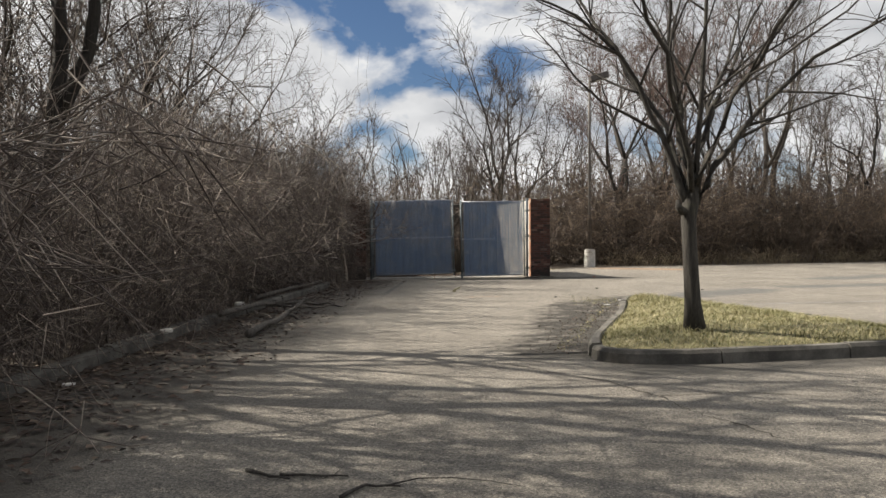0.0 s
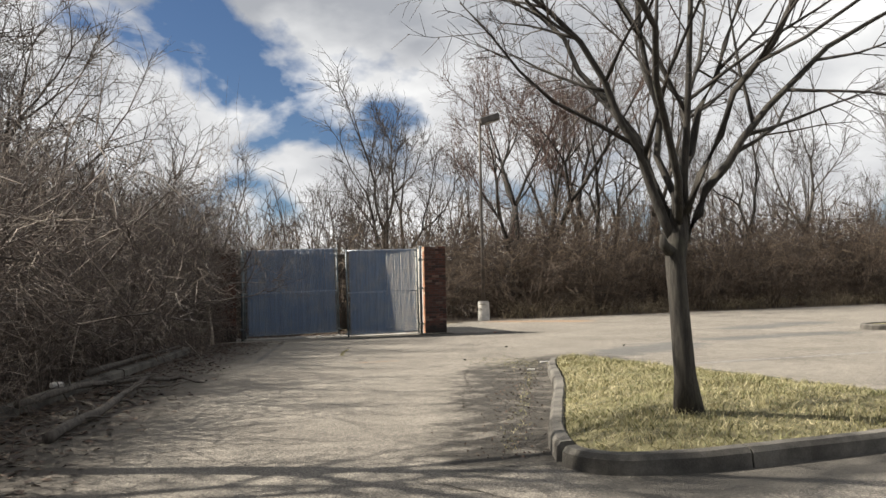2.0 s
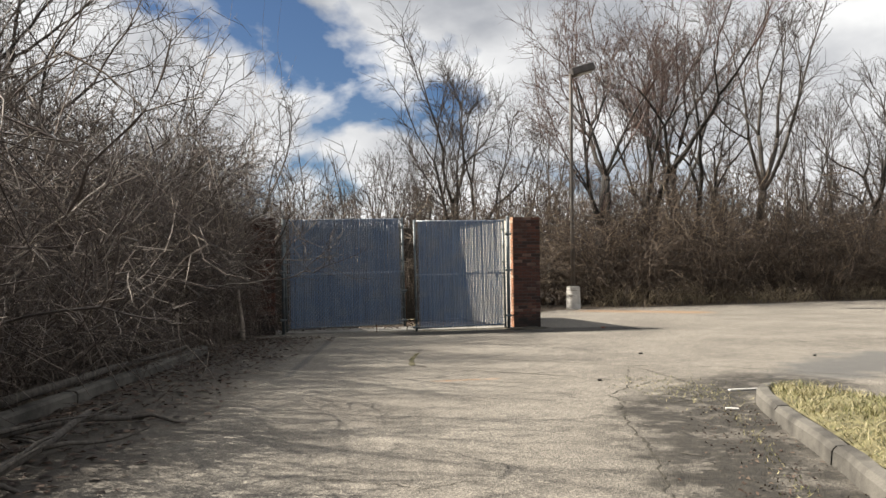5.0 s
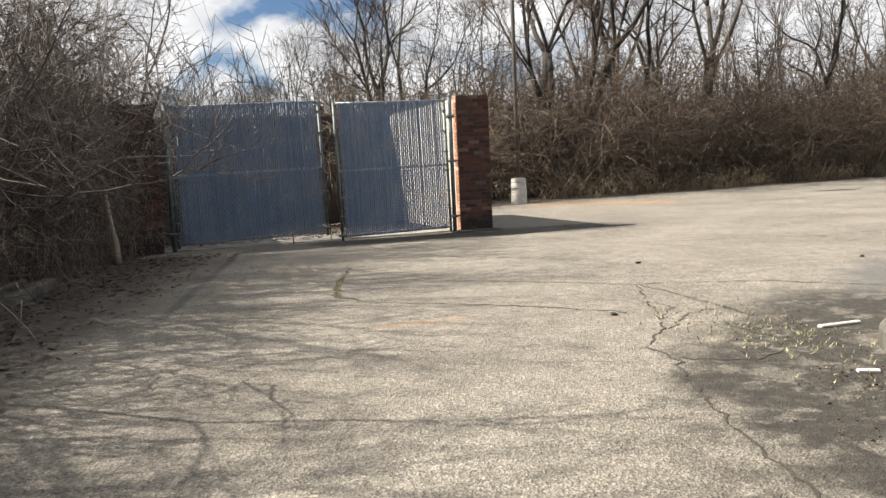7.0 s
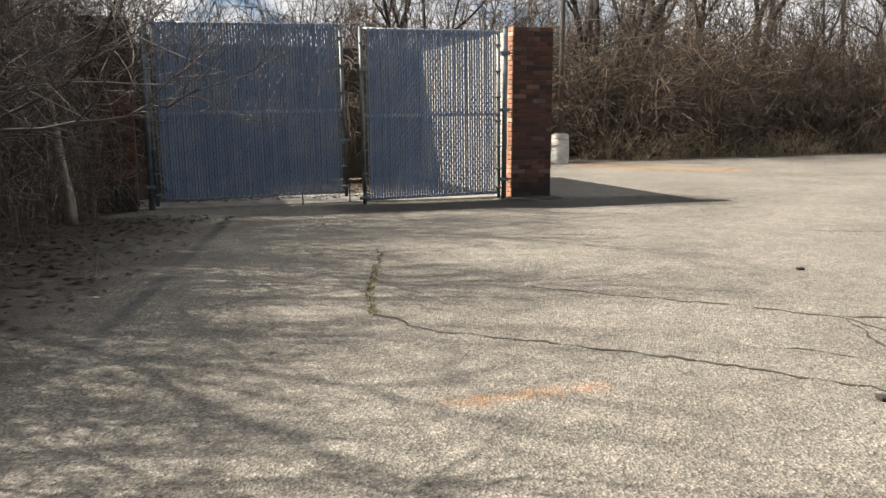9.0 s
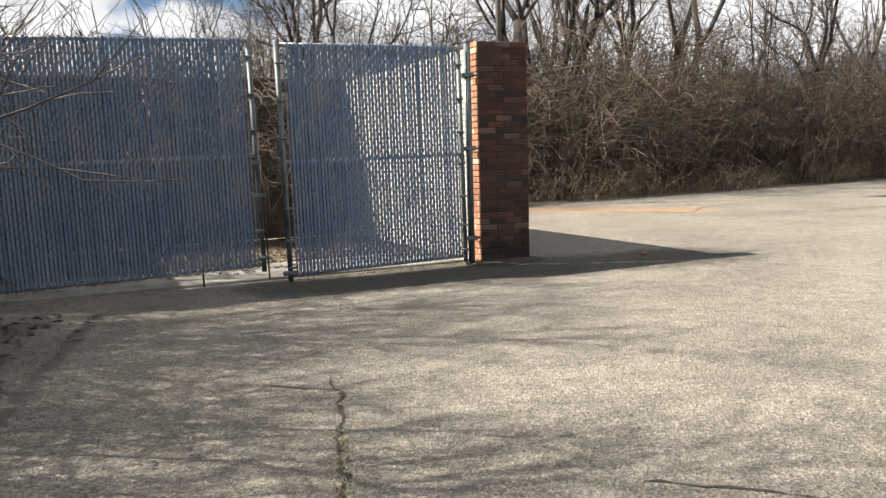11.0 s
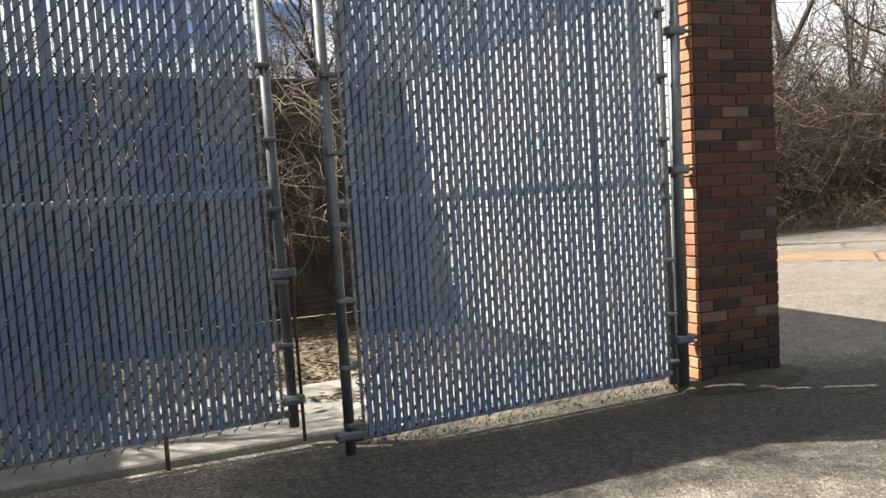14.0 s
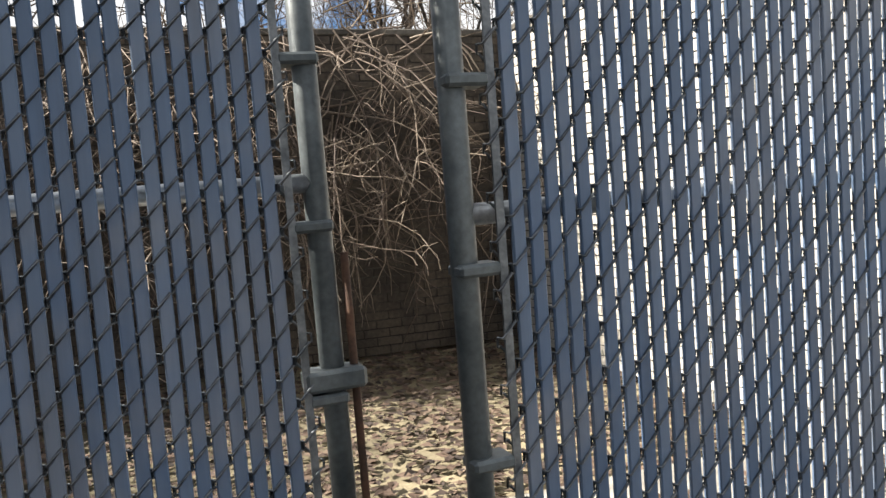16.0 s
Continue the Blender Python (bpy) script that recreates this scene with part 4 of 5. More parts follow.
BEHIND, DARK, DOME = "bare many-stemmed tree behind the hedge", "bare dark-barked tree behind the hedge", "dense leafless brown hedge tree with tangled twigs"
# those at y below 9 are unseen trees, added to shade the lane
for kind, x, y, turn, size, label in (
        ("snag", -5.1, 9.6, 40, 0.95, "bare dark-barked tree rising from the hedge"), ("snag", -5.6, 9.3, 170, 0.9, DARK),
        ("multi", -5.5, 5.0, 60, 0.95, BEHIND), ("multi", -7.0, 5.6, 120, 1.05, BEHIND), ("snag", -5.9, 1.4, 200, 0.8, DARK), ("multi", -8.2, 3.6, 200, 1.15, BEHIND),
        ("multi", -6.0, 3.3, 310, 1.0, BEHIND), ("multi", -6.2, 6.8, 80, 0.95, BEHIND), 
        ("snag", -7.6, 6.4, 300, 0.95, DARK), ("multi", -7.6, 4.2, 150, 1.15, BEHIND), ("snag", -4.9, 5.9, 15, 0.75, DARK), ("snag", -5.2, 3.9, 75, 0.75, DARK),
        ("snag", -8.2, 8.6, 210, 0.95, DARK), ("tall", -7.1, 9.7, 70, 0.95, DARK), ("tall", -6.3, 7.7, 160, 1.0, DARK), ("multi", -7.6, 20.3, 200, 0.85, BEHIND), ("multi", -7.5, 22.5, 90, 0.8, BEHIND),
        ("snag", -8.4, 24.6, 110, 0.95, "tall bare dark-barked tree above the hedge"), ("multi", -9.3, 21.8, 300, 1.1, BEHIND), ("multi", -9.9, 18.4, 120, 1.05, BEHIND),
        ("multi", -9.8, 26.4, 50, 1.15, BEHIND), ("multi", -9.3, 16.4, 330, 1.0, BEHIND), ("multi", -10.6, 23.6, 210, 1.1, BEHIND), ("multi", -11.4, 20.4, 20, 1.2, BEHIND)):
    plant(kind, x, y, turn, size, label)
# the first two are out of view, added to shade the near asphalt
for kind, x, y, turn, size in (("dome", -5.4, 4.4, 10, 0.78), ("mound", -5.0, 6.6, 90, 0.82),
                               ("dome", -5.4, 11.2, 60, 0.7), ("mound", -5.2, 12.9, 130, 0.86), ("dome", -5.2, 14.9, 200, 0.86), ("mound", -5.1, 16.6, 260, 0.95),
                               ("dome", -5.3, 18.3, 320, 0.95), ("mound", -5.0, 20.0, 20, 1.0), ("dome", -5.2, 21.6, 80, 1.0), ("mound", -4.9, 23.2, 150, 1.0), ("dome", -5.2, 25.0, 220, 0.92),
                               ("mound", -6.9, 20.9, 280, 1.15), ("dome", -6.9, 18.2, 40, 1.1), ("dome", -5.9, 25.9, 100, 1.0)):
    plant(kind, x, y, turn, size, DOME, "dense hedge trees")
plant("sapling", -6.3, 23.8, 100, 1.05, "slender bare sapling leaning out over the hedge", lean=22)
plant("sapling", -3.9, 24.6, 100, 1.05, "bare bushy sapling beside the brick pillar")
plant("sapling", -3.2, 26.6, 200, 1.05, "bare bushy sapling behind the gate")
rng = random.Random(5)
wood, fine = Tubes(), Tubes()
line = bent(rng, Vector((0, 0, -0.05)), Vector((0.03, 0, 1)), 3.4, 10, 0.05, 0.03)
wood.add(line, [0.055 - 0.0042 * i for i in range(11)], 8)
for _ in range(26):
    p, d = along(line, rng.uniform(0.3, 1.0))
    arm = bent(rng, p, side_way(rng, d, radians(rng.uniform(35, 80))), rng.uniform(0.35, 0.8), 4, 0.2, -0.02)
    fine.add(arm, [0.008, 0.007, 0.006, 0.004, 0.003], 4)
    for _ in range(5):
        p2, d2 = along(arm, rng.uniform(0.2, 1.0))
        fine.add(bent(rng, p2, side_way(rng, d2, 0.8), rng.uniform(0.12, 0.35), 2, 0.2, 0.0), [0.004, 0.003, 0.002], 3)
tree = thing("tree", "bare sapling with pale flaking bark beside the pillar", "tree", (-2.82, 23.75, 0))
part("trunk", wood.mesh("trunk", make_bark("pale_flaking_bark", (0.11, 0.085, 0.065), (0.33, 0.28, 0.23))), tree)
part("crown", fine.mesh("crown", M_TWIG), tree)
plant("oval", 3.25, 44.5, 10, 1.45, "bare oval-crowned tree beyond the gates")
plant("vee", 8.75, 39.6, 160, 1.3, "bare tree with reddish twigs near the lamp post")
plant("vee", 11.4, 43.5, 20, 1.35, "bare tree with reddish twigs at the wood's edge")
plant("snag", 14.9, 49.0, 250, 1.35, "bare dark tree in the wood")
plant("snag", 18.4, 51.0, 100, 1.2, "bare dark tree in the wood")
plant("tall", 21.0, 52.0, 60, 1.2, "bare tall tree in the wood")

rng = random.Random(77)
WOODS = "bare trees of the wood"
for k in range(62):
    x = -6 + 62 * rng.random() ** 1.1
    edge = np.interp(x, [-6, 5, 13, 23, 40, 70], [44, 40, 41, 44, 49, 58])
    y = edge + abs(rng.gauss(0, 1)) * 13
    kind = rng.choice(["thin", "thin", "tall", "bent", "thin", "round"])
    plant(kind, x, y, rng.uniform(0, 360), rng.uniform(0.75, 1.2) * (0.6 if x < 7 else 1.0), "bare grey tree in the wood", WOODS)
for k in range(15):
    x, y = rng.uniform(-45, -9), rng.uniform(12, 75)
    plant(rng.choice(["thin", "round", "bent", "round"]), x, y, rng.uniform(0, 360), rng.uniform(0.5, 0.85), "bare grey tree beyond the hedge", "bare trees beyond the hedge")

SHRUBS = [shrub_meshes(50 + k, h, n, sp, M_SHRUB, dr, 9, 3) for k, (h, n, sp, dr) in enumerate(
    [(2.9, 14, 0.5, -0.05), (2.5, 15, 0.62, -0.07), (3.2, 13, 0.42, -0.04), (2.3, 16, 0.75, -0.08), (2.7, 14, 0.55, -0.06)])]
THICKET = [shrub_meshes(70 + k, h, n, sp, M_THICK, dr, 8, 2, 2.1) for k, (h, n, sp, dr) in enumerate(
    [(3.6, 13, 0.5, -0.05), (3.0, 14, 0.8, -0.08), (4.2, 12, 0.45, -0.04)])]
CORE = [shrub_meshes(80 + k, h, n, sp, M_SHRUB, dr, 8, 3, 1.5) for k, (h, n, sp, dr) in enumerate([(3.2, 14, 0.6, -0.07), (2.7, 15, 0.75, -0.09)])]
LOW = [shrub_meshes(60 + k, h, n, sp, M_STRAW, -0.06, 2, 1, 1.2) for k, (h, n, sp) in enumerate([(0.9, 26, 0.5), (1.2, 24, 0.45)])]


def bush(x, y, turn, size, label, group, meshes=SHRUBS, tall=1.0):
    ob = thing("bush", label, "bush", (x, y, -0.02), turn, group)
    ob.scale = (size, size, size * tall)
    stems, twigs = rng.choice(meshes)
    tagged(part("stem_mass", stems, ob), kind="stuff")
    tagged(part("twig_mass", twigs, ob), kind="stuff")


M_CHIP = plain("broken_red_brick", (0.16, 0.05, 0.03), (0.26, 0.1, 0.06), 20.0)
HEDGE_LABEL, EDGE_LABEL = "dense leafless brown bush in the hedge", "leafless brown thicket at the wood's edge"
for x0, n, s, first, kind in ((-4.2, 22, 0.78, 4.6, SHRUBS), (-4.65, 22, 0.92, 3.5, SHRUBS), (-4.8, 14, 0.8, -1.0, CORE), (-5.6, 8, 0.9, -1.0, CORE)):
    for k in range(n):
        y = first + (23.6 - first) * (k + rng.random() * 0.8) / n
        bush(x0 + rng.gauss(0, 0.2) + (0.4 if y > 19 else 0.0), y, rng.uniform(0, 360), s * rng.uniform(0.85, 1.15), HEDGE_LABEL, "hedge bushes", kind, 1.12 if y < 14 else 1.32)
# unseen row left of the view, added only to shade the ground
for k in range(7):
    bush(-4.6 + rng.gauss(0, 0.2), 1.6 + 0.7 * k, rng.uniform(0, 360), rng.uniform(0.9, 1.1), HEDGE_LABEL, "hedge bushes", CORE, 1.15)
# coarse row hidden behind the front shrubs, added to thicken the hedge's shadow
for k in range(14):
    bush(-5.1 + rng.gauss(0, 0.2), 10.0 + 0.95 * k, rng.uniform(0, 360), rng.uniform(0.95, 1.15), HEDGE_LABEL, "hedge bushes", CORE, 1.3)
PILLAR_LABEL = "leafless brown bush growing over the gate pillar"
for x, y, s, tall in ((-3.5, 23.2, 0.72, 1.5), (-3.55, 24.6, 0.85, 1.7), (-3.6, 22.3, 0.85, 1.4), (-3.1, 24.05, 0.4, 2.4), (-3.2, 23.4, 0.44, 2.3), (-3.3, 23.8, 0.5, 2.3), (-3.3, 22.9, 0.5, 2.2),
                      (-2.82, 24.4, 0.33, 2.9), (-3.0, 24.3, 0.36, 3.0), (-3.15, 24.55, 0.48, 2.6), (-3.45, 22.4, 0.5, 2.0), (-3.75, 25.4, 0.9, 1.9), (-4.2, 25.0, 1.1, 1.6), (-3.9, 24.2, 0.9, 1.8), (-3.6, 26.1, 0.9, 1.8), (-4.2, 26.6, 1.4, 1.25), (-3.9, 27.6, 1.2, 1.3), (-4.8, 25.2, 1.4, 1.2), (-5.6, 26.5, 1.5, 1.1), (-4.4, 28.8, 1.2, 1.2), (-3.3, 25.3, 0.6, 1.9)):
    bush(x, y, rng.uniform(0, 360), s, PILLAR_LABEL, "hedge bushes", SHRUBS, tall)
for k in range(135):
    x = 4.2 + 46 * (k / 135) ** 1.15
    edge = np.interp(x, [4, 7.2, 13, 23, 40, 70], [34.9, 36.0, 37.6, 40.6, 45.3, 53.3])
    if 4.6 < x < 7.4:
        edge += 1.5
    bush(x + rng.gauss(0, 0.3), edge + rng.uniform(0.0, 4.5), rng.uniform(0, 360), rng.uniform(0.85, 1.3), EDGE_LABEL, "thicket bushes", THICKET, rng.uniform(0.75, 1.3))
for k in range(44):
    x = 8.0 + 42 * (k / 44) ** 1.1
    edge = np.interp(x, [4, 7.2, 13, 23, 40, 70], [34.9, 36.0, 37.6, 40.6, 45.3, 53.3])
    bush(x + rng.gauss(0, 0.5), edge + rng.uniform(4.5, 9.5), rng.uniform(0, 360), rng.uniform(1.25, 1.7), "tall leafless thicket among the trees", "thicket bushes", THICKET, rng.uniform(0.85, 1.2))
for k in range(32):
    bush(rng.uniform(-8, 5), rng.uniform(32.5, 44), rng.uniform(0, 360), rng.uniform(0.8, 1.1), "leafless brown thicket behind the enclosure", "thicket bushes", THICKET)
for k in range(60):
    x = 7.5 + 36 * k / 60
    edge = np.interp(x, [4, 7.2, 13, 23, 40, 70], [34.2, 34.9, 36.7, 39.6, 44.5, 52.6])
    bush(x, edge + rng.uniform(0.1, 1.4), rng.uniform(0, 360), rng.uniform(0.6, 1.1), "tuft of dry straw-coloured weeds", "dry weeds", LOW)

# far brushwood that closes the view between the trunks
t = Tubes()
for _ in range(1800):
    x = rng.uniform(-45, 85)
    y = max(60, np.interp(x, [-45, 0, 20, 85], [58, 56, 60, 78])) + rng.uniform(0, 22)
    tall = rng.uniform(2.5, 10.5)
    stem = bent(rng, Vector((x, y, -0.1)), Vector((rng.gauss(0, 0.12), rng.gauss(0, 0.12), 1)), tall, 3, 0.1, 0.03)
    t.add(stem, [0.055, 0.045, 0.032, 0.014], 3)
    for _ in range(8):
        p2, d2 = along(stem, rng.uniform(0.1, 1.0))
        t.add(bent(rng, p2, side_way(rng, d2, radians(rng.uniform(20, 75))), rng.uniform(0.8, 2.8), 2, 0.22, 0.05), [0.03, 0.022, 0.01], 3)
tagged(new("far_brushwood", t.mesh("far_brushwood", M_TWIG)), "tangle of bare grey-brown far woodland twigs", "woods", "", "stuff")


# ---------------- litter ----------------
def leaf_litter(name, seed, count, place, label, size=(0.02, 0.055)):
    rng = random.Random(seed)
    verts, faces = [], []
    while len(faces) < count * 2:
        spot_xy = place(rng)
        if spot_xy is None:
            continue
        x, y, z = spot_xy
        a, s, b = rng.uniform(0, 6.28), rng.uniform(*size), rng.uniform(-0.012, 0.016)
        c, q, n = math.cos(a) * s, math.sin(a) * s, len(verts)
        t1, t2 = rng.uniform(0.003, 0.02), rng.uniform(0.003, 0.02)
        verts += [(x - c, y - q, z + t1), (x + q * 0.55, y - c * 0.55, z + 0.012 + b * 0.5 + 0.006), (x + c, y + q, z + t2), (x - q * 0.55, y + c * 0.55, z + 0.004 + t1)]
        faces += [(n, n + 1, n + 2), (n, n + 2, n + 3)]
    tagged(new(name, mesh_of(name, verts, faces, M_LEAF)), label, "leaves", "", "stuff")


def in_yard(rng):
    s, d = rng.uniform(-SPAN + 0.4, 0.1), rng.uniform(0.75, DEPTH - 0.05)
    if d < 1.25 and rng.random() > (d - 0.6):
        return None
    return spot(s, d, 0.02 if d < 1.2 else -0.012)


def by_hedge(rng):
    y = rng.uniform(0, 24.3)
    base = np.interp(y, [0, 18, 21.5, 24.3], [-3.3, -3.0, -2.7, -2.3])
    x = base + rng.gauss(0.05, 0.6)
    return (x, y, 0.0 if x > base else -0.005) if abs(x - base) < 1.4 else None


def by_isle(rng):
    k = rng.random()
    x, y = 1.35 + 1.8 * k + rng.gauss(-0.2, 0.22), 8.7 + 6.4 * k
    return None if inside(x, y, isle) else (x, y, 0.0)


leaf_litter("leaf_litter", 3, 9000, in_yard, "brown dead leaves covering the enclosure floor", (0.018, 0.05))
leaf_litter("leaf_litter", 4, 7500, by_hedge, "dead leaves and bark bits along the hedge")
leaf_litter("leaf_litter", 6, 700, by_isle, "dead leaf crumbs in the gutter beside the island", (0.006, 0.018))


def fallen(name, pts, r, label, twigs=6, seed=1):
    rng = random.Random(seed)
    t = Tubes()
    line = [Vector(p) for p in pts]
    line = [a.lerp(b, k) + Vector((rng.gauss(0, r * 0.4), rng.gauss(0, r * 0.4), rng.gauss(0, r * 0.15))) for a, b in zip(line, line[1:]) for k in (0, 0.33, 0.67)] + [line[-1]]
    t.add(line, [r * (1 - 0.6 * i / len(line)) for i in range(len(line))], 8)
    for _ in range(twigs):
        p, d = along(line, rng.uniform(0.2, 0.95))
        w = side_way(rng, d, radians(rng.uniform(25, 60)))
        w.z = abs(w.z) * 0.3
        t.add(bent(rng, p, w, rng.uniform(0.3, 0.9), 4, 0.15, -0.05), [r * 0.4, r * 0.32, r * 0.25, r * 0.18, r * 0.1], 5)
    tagged(new(name, t.mesh(name, M_LIMB if name == "twig" else M_BARKG)), label, "branch", "fallen branches")


fallen("fallen_branch", [(-2.5, 10.3, 0.05), (-2.44, 11.8, 0.07), (-2.42, 13.2, 0.12), (-2.45, 14.4, 0.2)], 0.055, "broken dead branch lying beside the kerb", 9, 1)
fallen("fallen_branch", [(-3.3, 11.9, 0.16), (-3.0, 13.2, 0.2), (-2.5, 14.6, 0.12), (-2.2, 15.0, 0.05)], 0.045, "broken dead branch lying against the kerb", 8, 2)
fallen("fallen_branch", [(-3.5, 15.2, 0.17), (-3.3, 17.4, 0.2), (-3.05, 20.4, 0.2)], 0.05, "long dead limb lying along the kerb", 4, 3)
fallen("twig", [(-1.06, 4.36, 0.012), (-0.9, 4.24, 0.014), (-0.8, 4.2, 0.012)], 0.011, "short dark twig on the asphalt", 0, 4)
fallen("twig", [(-0.86, 4.28, 0.012), (-0.7, 4.25, 0.014), (-0.5, 4.24, 0.012)], 0.009, "thin dark twig on the asphalt", 1, 5)
fallen("twig", [(-0.5, 3.9, 0.012), (-0.4, 4.07, 0.014), (-0.22, 4.06, 0.012)], 0.011, "forked dark twig on the asphalt", 1, 6)

rng = random.Random(12)
v, f = [], []
for _ in range(420):
    k = rng.random()
    x, y = 0.7 + 1.9 * k + rng.gauss(0, 0.02), 25.28 + 0.4 * k + rng.gauss(0, 0.03)
    h, a, w, n = rng.uniform(0.004, 0.025), rng.uniform(0, 6.28), rng.uniform(0.003, 0.007), len(v)
    c, s = math.cos(a) * w, math.sin(a) * w
    v += [(x - c, y - s, 0.015), (x + c, y + s, 0.015), (x + rng.gauss(0, 0.015), y + rng.gauss(0, 0.015), 0.02 + h)]
    f.append((n, n + 1, n + 2))
tagged(new("grass", mesh_of("grass", v, f, M_MOSS)), "mossy weeds sprouting under the gate leaf", "grass", "", "stuff")

v, f = [], []
for _ in range(1500):
    k = rng.random()
    if k < 0.5:
        x, y = rng.gauss(3.05, 0.3), rng.gauss(16.2, 0.6)
    elif k < 0.75:
        y = rng.uniform(18.9, 20.6)
        x = 0.26 + 0.13 * max(0.0, y - 19.5) + rng.gauss(0, 0.02)
    else:
        k = rng.random()
        x, y = 1.4 + 1.7 * k + rng.gauss(-0.12, 0.05), 9.0 + 5.9 * k
    if inside(x, y, isle):
        continue
    h, a, w, n = rng.uniform(0.006, 0.03), rng.uniform(0, 6.28), rng.uniform(0.003, 0.006), len(v)
    c, s = math.cos(a) * w, math.sin(a) * w
    v += [(x - c, y - s, 0.0), (x + c, y + s, 0.0), (x + rng.gauss(0, 0.015), y + rng.gauss(0, 0.015), h)]
    f.append((n, n + 1, n + 2))
tagged(new("weeds", mesh_of("weeds", v, f, M_GRASS)), "small weeds growing in cracks and gutter dirt", "grass", "", "stuff")

# vines over the back wall
rng = random.Random(9)
t = Tubes()
for _ in range(210):
    s = rng.uniform(-3.6, -0.5)
    p = Vector(spot(s, DEPTH - 0.06, rng.uniform(1.2, 2.5)))
    line = bent(rng, p, Vector((rng.gauss(0, 0.6), -0.5, rng.uniform(-0.9, 0.2))), rng.uniform(0.6, 1.7), 6, 0.2, -0.12)
    line = [Vector((q.x, min(q.y, p.y), max(q.z, 0.05))) for q in line]
    t.add(line, [0.008, 0.007, 0.006, 0.005, 0.005, 0.004, 0.002], 4)
    for _ in range(7):
        p2, d2 = along(line, rng.uniform(0.2, 1))
        t.add(bent(rng, p2, side_way(rng, d2, 0.9), rng.uniform(0.15, 0.45), 3, 0.2, -0.05), [0.0035, 0.003, 0.002, 0.0015], 3)
tagged(new("vine", t.mesh("vine", M_VINE)), "dry pale vines hanging over the back wall", "vine", "", "stuff")


def chip(name, at, size, material, label, category, turn=0):
    me = box_mesh(name, size, material, min(size) * 0.25, (0, 0, size[2] / 2))
    ob = tagged(new(name, me), label, category)
    ob.matrix_basis = pose(*at, 0, 0, turn)


chip("brick_fragment", (4.71, 25.52, 0.0), (0.075, 0.05, 0.03), M_CHIP, "red brick fragment lying on the asphalt", "brick", 20)
chip("paint_stick", (3.62, 16.08, 0.0), (0.34, 0.045, 0.02), M_WHITE, "white painted wooden stick at the island's tip", "stick", 8)
chip("paint_stick", (3.0, 14.95, 0.0), (0.12, 0.035, 0.02), M_WHITE, "short white painted stick beside the kerb", "stick", -20)
chip("paper_scrap", (-3.42, 13.7, 0.13), (0.16, 0.1, 0.07), M_WHITE, "crumpled white paper scrap on the kerb", "litter", 30)
chip("paper_scrap", (-3.36, 9.9, 0.12), (0.14, 0.1, 0.05), M_WHITE, "crumpled white paper scrap on the kerb", "litter", 70)
chip("paper_scrap", (-3.2, 6.95, 0.0), (0.1, 0.07, 0.03), M_WHITE, "crumpled white paper scrap in the dead leaves", "litter", 10)
chip("bark_chip", (6.1, 19.2, 0.0), (0.07, 0.04, 0.02), M_BARK, "dark bark chip lying on the asphalt", "litter", 50)
chip("bark_chip", (3.75, 19.9, 0.0), (0.06, 0.04, 0.02), M_BARK, "dark bark chip lying on the asphalt", "litter", 5)
chip("bark_chip", (2.35, 17.05, 0.0), (0.06, 0.045, 0.02), M_BARK, "dark bark chip lying on the asphalt", "litter", 80)

# faded bay line and the next island
v = [(4.95, 14.78, 0.004), (12.0, 16.2, 0.004), (11.98, 16.3, 0.004), (4.93, 14.88, 0.004)]
setting("bay_line", mesh_of("bay_line", v, [(0, 1, 2, 3)], M_LINE), "faded white parking bay line", "marking")
isle_far = smoothed([(13.3, 21.9), (13.6, 21.2), (19.0, 20.2), (22.0, 21.0), (19.5, 23.2), (14.2, 22.7)], 3)
v, f = sweep(isle_far, [(0.0, -0.05), (0.012, 0.10), (0.04, 0.135), (0.12, 0.14), (0.14, 0.12), (0.15, -0.02)], True)
setting("island_kerb", mesh_of("island_kerb", v, f, M_KERB), "weathered concrete kerb round a far island", "kerb")
bm = bmesh.new()
face = bm.faces.new([bm.verts.new((x * 0.97 + 0.03 * 17, y * 0.94 + 0.06 * 21.7, 0.11)) for x, y in isle_far])
bmesh.ops.triangulate(bm, faces=[face])
setting("island_soil", bm_mesh("island_soil", bm, M_MOSS), "thin turf of a far kerbed island", "ground")

# ---------------- pillars, brick by brick ----------------
BRICK_MESHES = {}


def brick_mesh(length, depth, skin):
    key = (round(length, 4), depth, skin.name)
    if key not in BRICK_MESHES:
        BRICK_MESHES[key] = box_mesh("brick", (length - 0.009, depth, COURSE - 0.0085), skin, 0.0042, (length / 2, depth / 2, 0))
    return BRICK_MESHES[key]


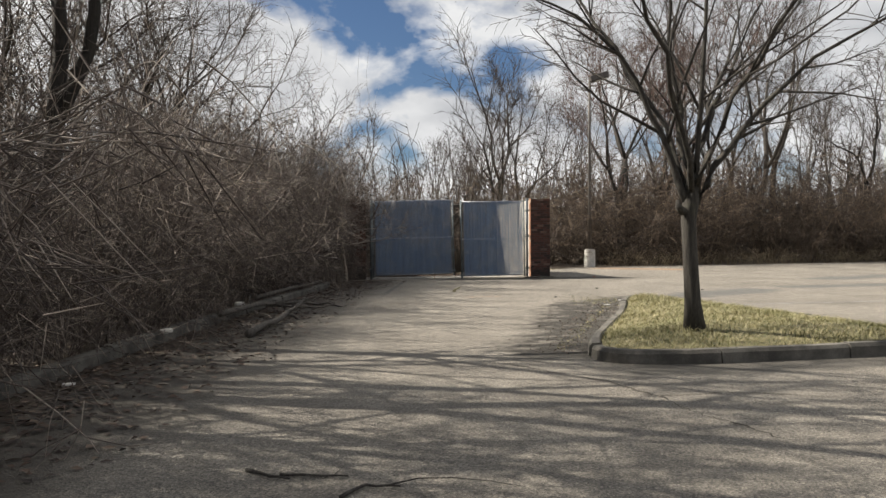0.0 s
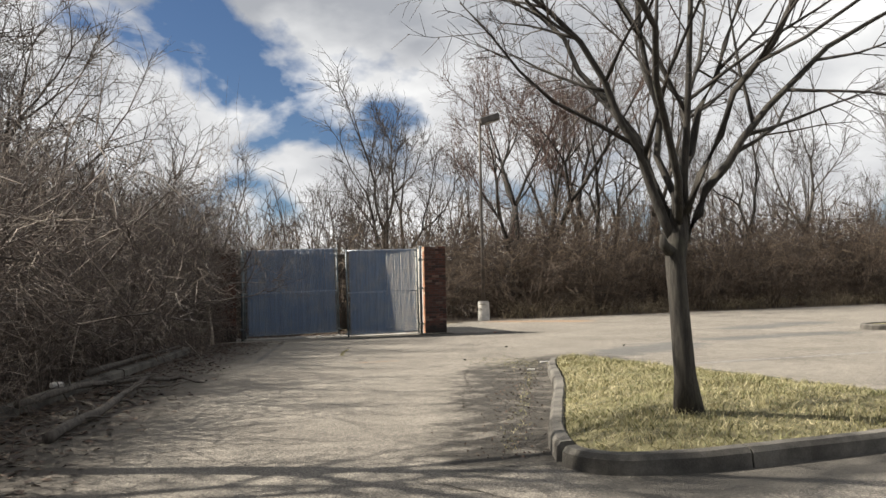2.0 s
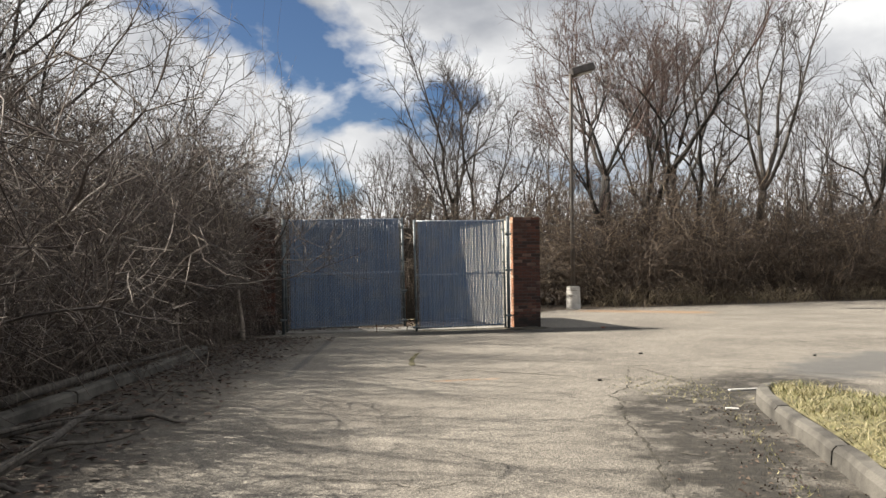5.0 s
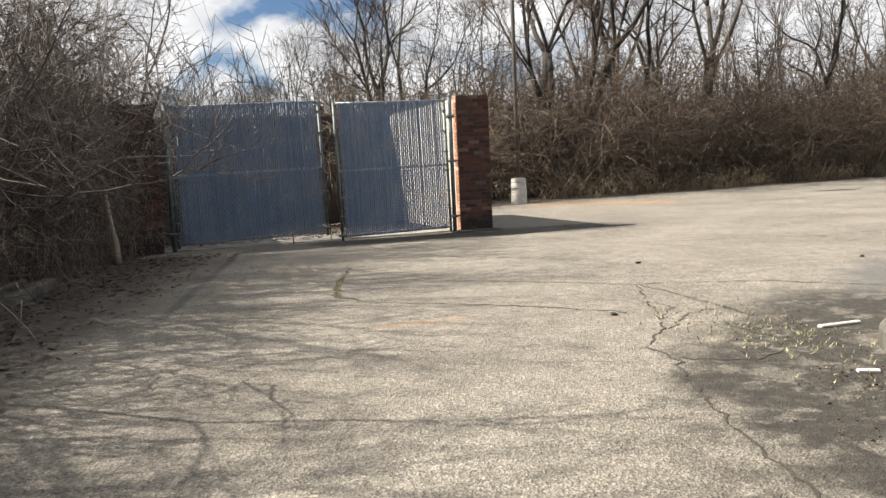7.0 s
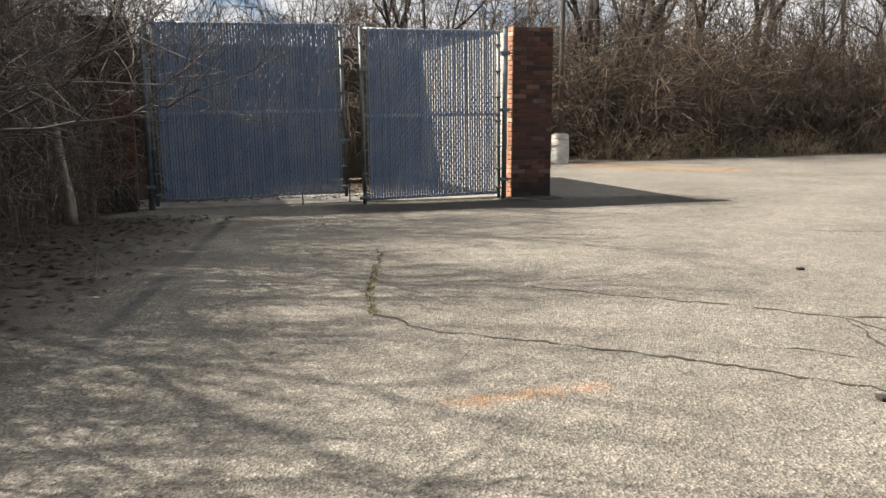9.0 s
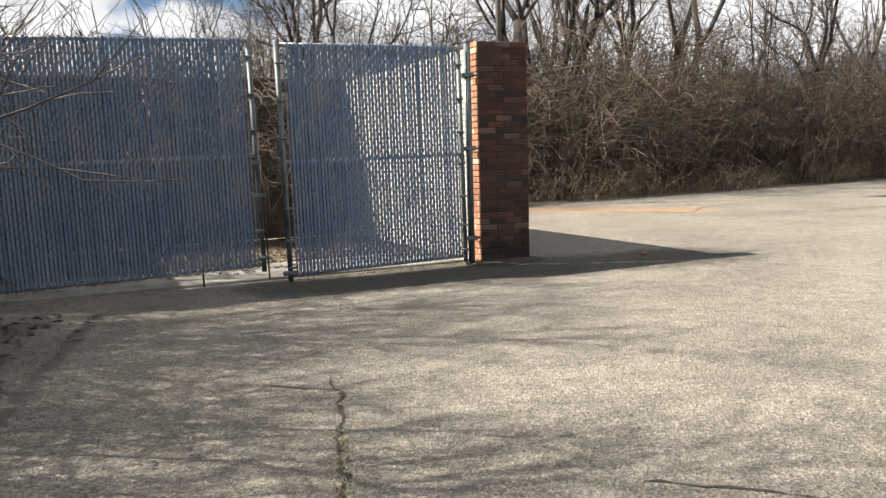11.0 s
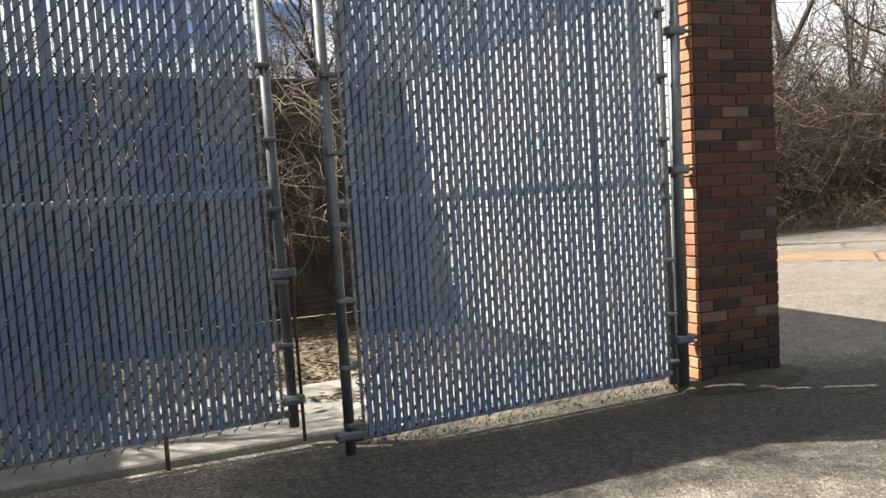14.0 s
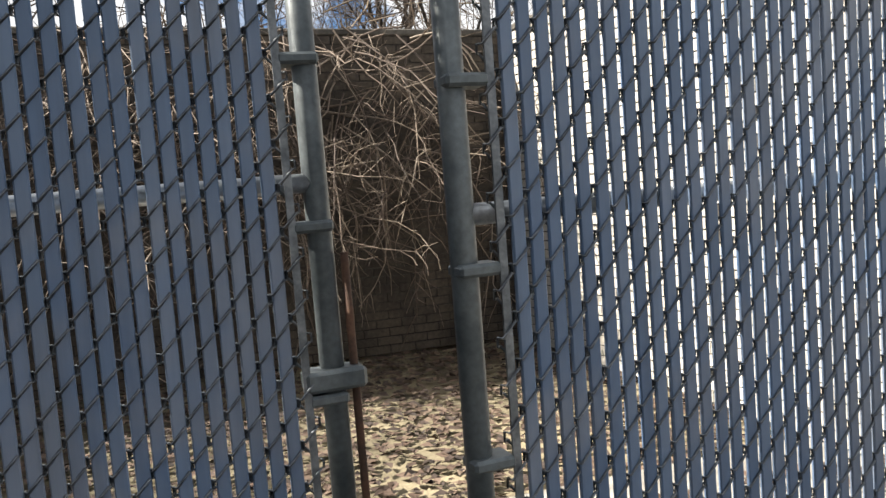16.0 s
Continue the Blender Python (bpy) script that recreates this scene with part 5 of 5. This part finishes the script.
def bond(length, row):
    """Start and length of the bricks of one course."""
    n = max(1, round(length / 0.2))
    u = length / n
    return [(k * u, u) for k in range(n)] if row % 2 else [(0, u / 2)] + [((k + 0.5) * u, u) for k in range(n - 1)] + [(length - u / 2, u / 2)]


def pillar(at, turn, w, d, label, side_skin):
    ob = thing("brick_pillar", label, "pillar", at, turn, "gate pillars")
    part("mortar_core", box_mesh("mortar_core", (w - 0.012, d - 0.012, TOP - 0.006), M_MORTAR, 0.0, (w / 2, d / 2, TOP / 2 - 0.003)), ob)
    rng = random.Random(at[0])
    verts, faces = [], []
    for row in range(36):
        z = (row + 0.5) * COURSE
        for u, n in bond(w, row):
            part("brick", brick_mesh(n, 0.046, M_BRICK), ob, pose(u + 0.0045, rng.uniform(-0.002, 0.002), z))
        for u, n in bond(d - 0.006, row + 1):
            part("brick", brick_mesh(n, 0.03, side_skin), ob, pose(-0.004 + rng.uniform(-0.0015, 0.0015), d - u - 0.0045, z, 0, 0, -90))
        for u, n in bond(d - 0.02, row + 1):
            k = len(verts)
            verts += box_verts(w - 0.04, w + 0.002, 0.012 + u, 0.005 + u + n, z - COURSE / 2 + 0.004, z + COURSE / 2 - 0.004)
            faces += [tuple(k + q for q in p) for p in BOX]
    tagged(part("brickwork", mesh_of("brickwork", verts, faces, M_BRICKS), ob), kind="stuff")
    return ob


heap = thing("soil_heap", "low dark soil heap round the foot of the brick pillar", "soil", (3.05, 25.72, 0), 9.0)
bm = bmesh.new()
bmesh.ops.create_uvsphere(bm, u_segments=28, v_segments=14, radius=1.0)
bmesh.ops.delete(bm, geom=[w for w in bm.verts if w.co.z < -0.05], context="VERTS")
for w in bm.verts:
    rag = 1 + 0.16 * noise.noise((w.co.x * 2.5, w.co.y * 2.5, 3.0))
    w.co = Vector((w.co.x * 0.52 * rag, w.co.y * 0.3 * rag, w.co.z * 0.05 * rag - 0.004))
part("mound", bm_mesh("mound", bm, M_CRACK, True), heap)
pillar((2.755, 25.655, 0.035), 8.0, 0.62, 0.21, "weathered red brick pillar of the enclosure, inner face coloured as sunlit", M_BRICK_LIT)
pillar(spot(-SPAN - 0.02, 0.22), TURN, 0.61, 0.61, "red brick pillar overgrown by the hedge", M_BRICK)
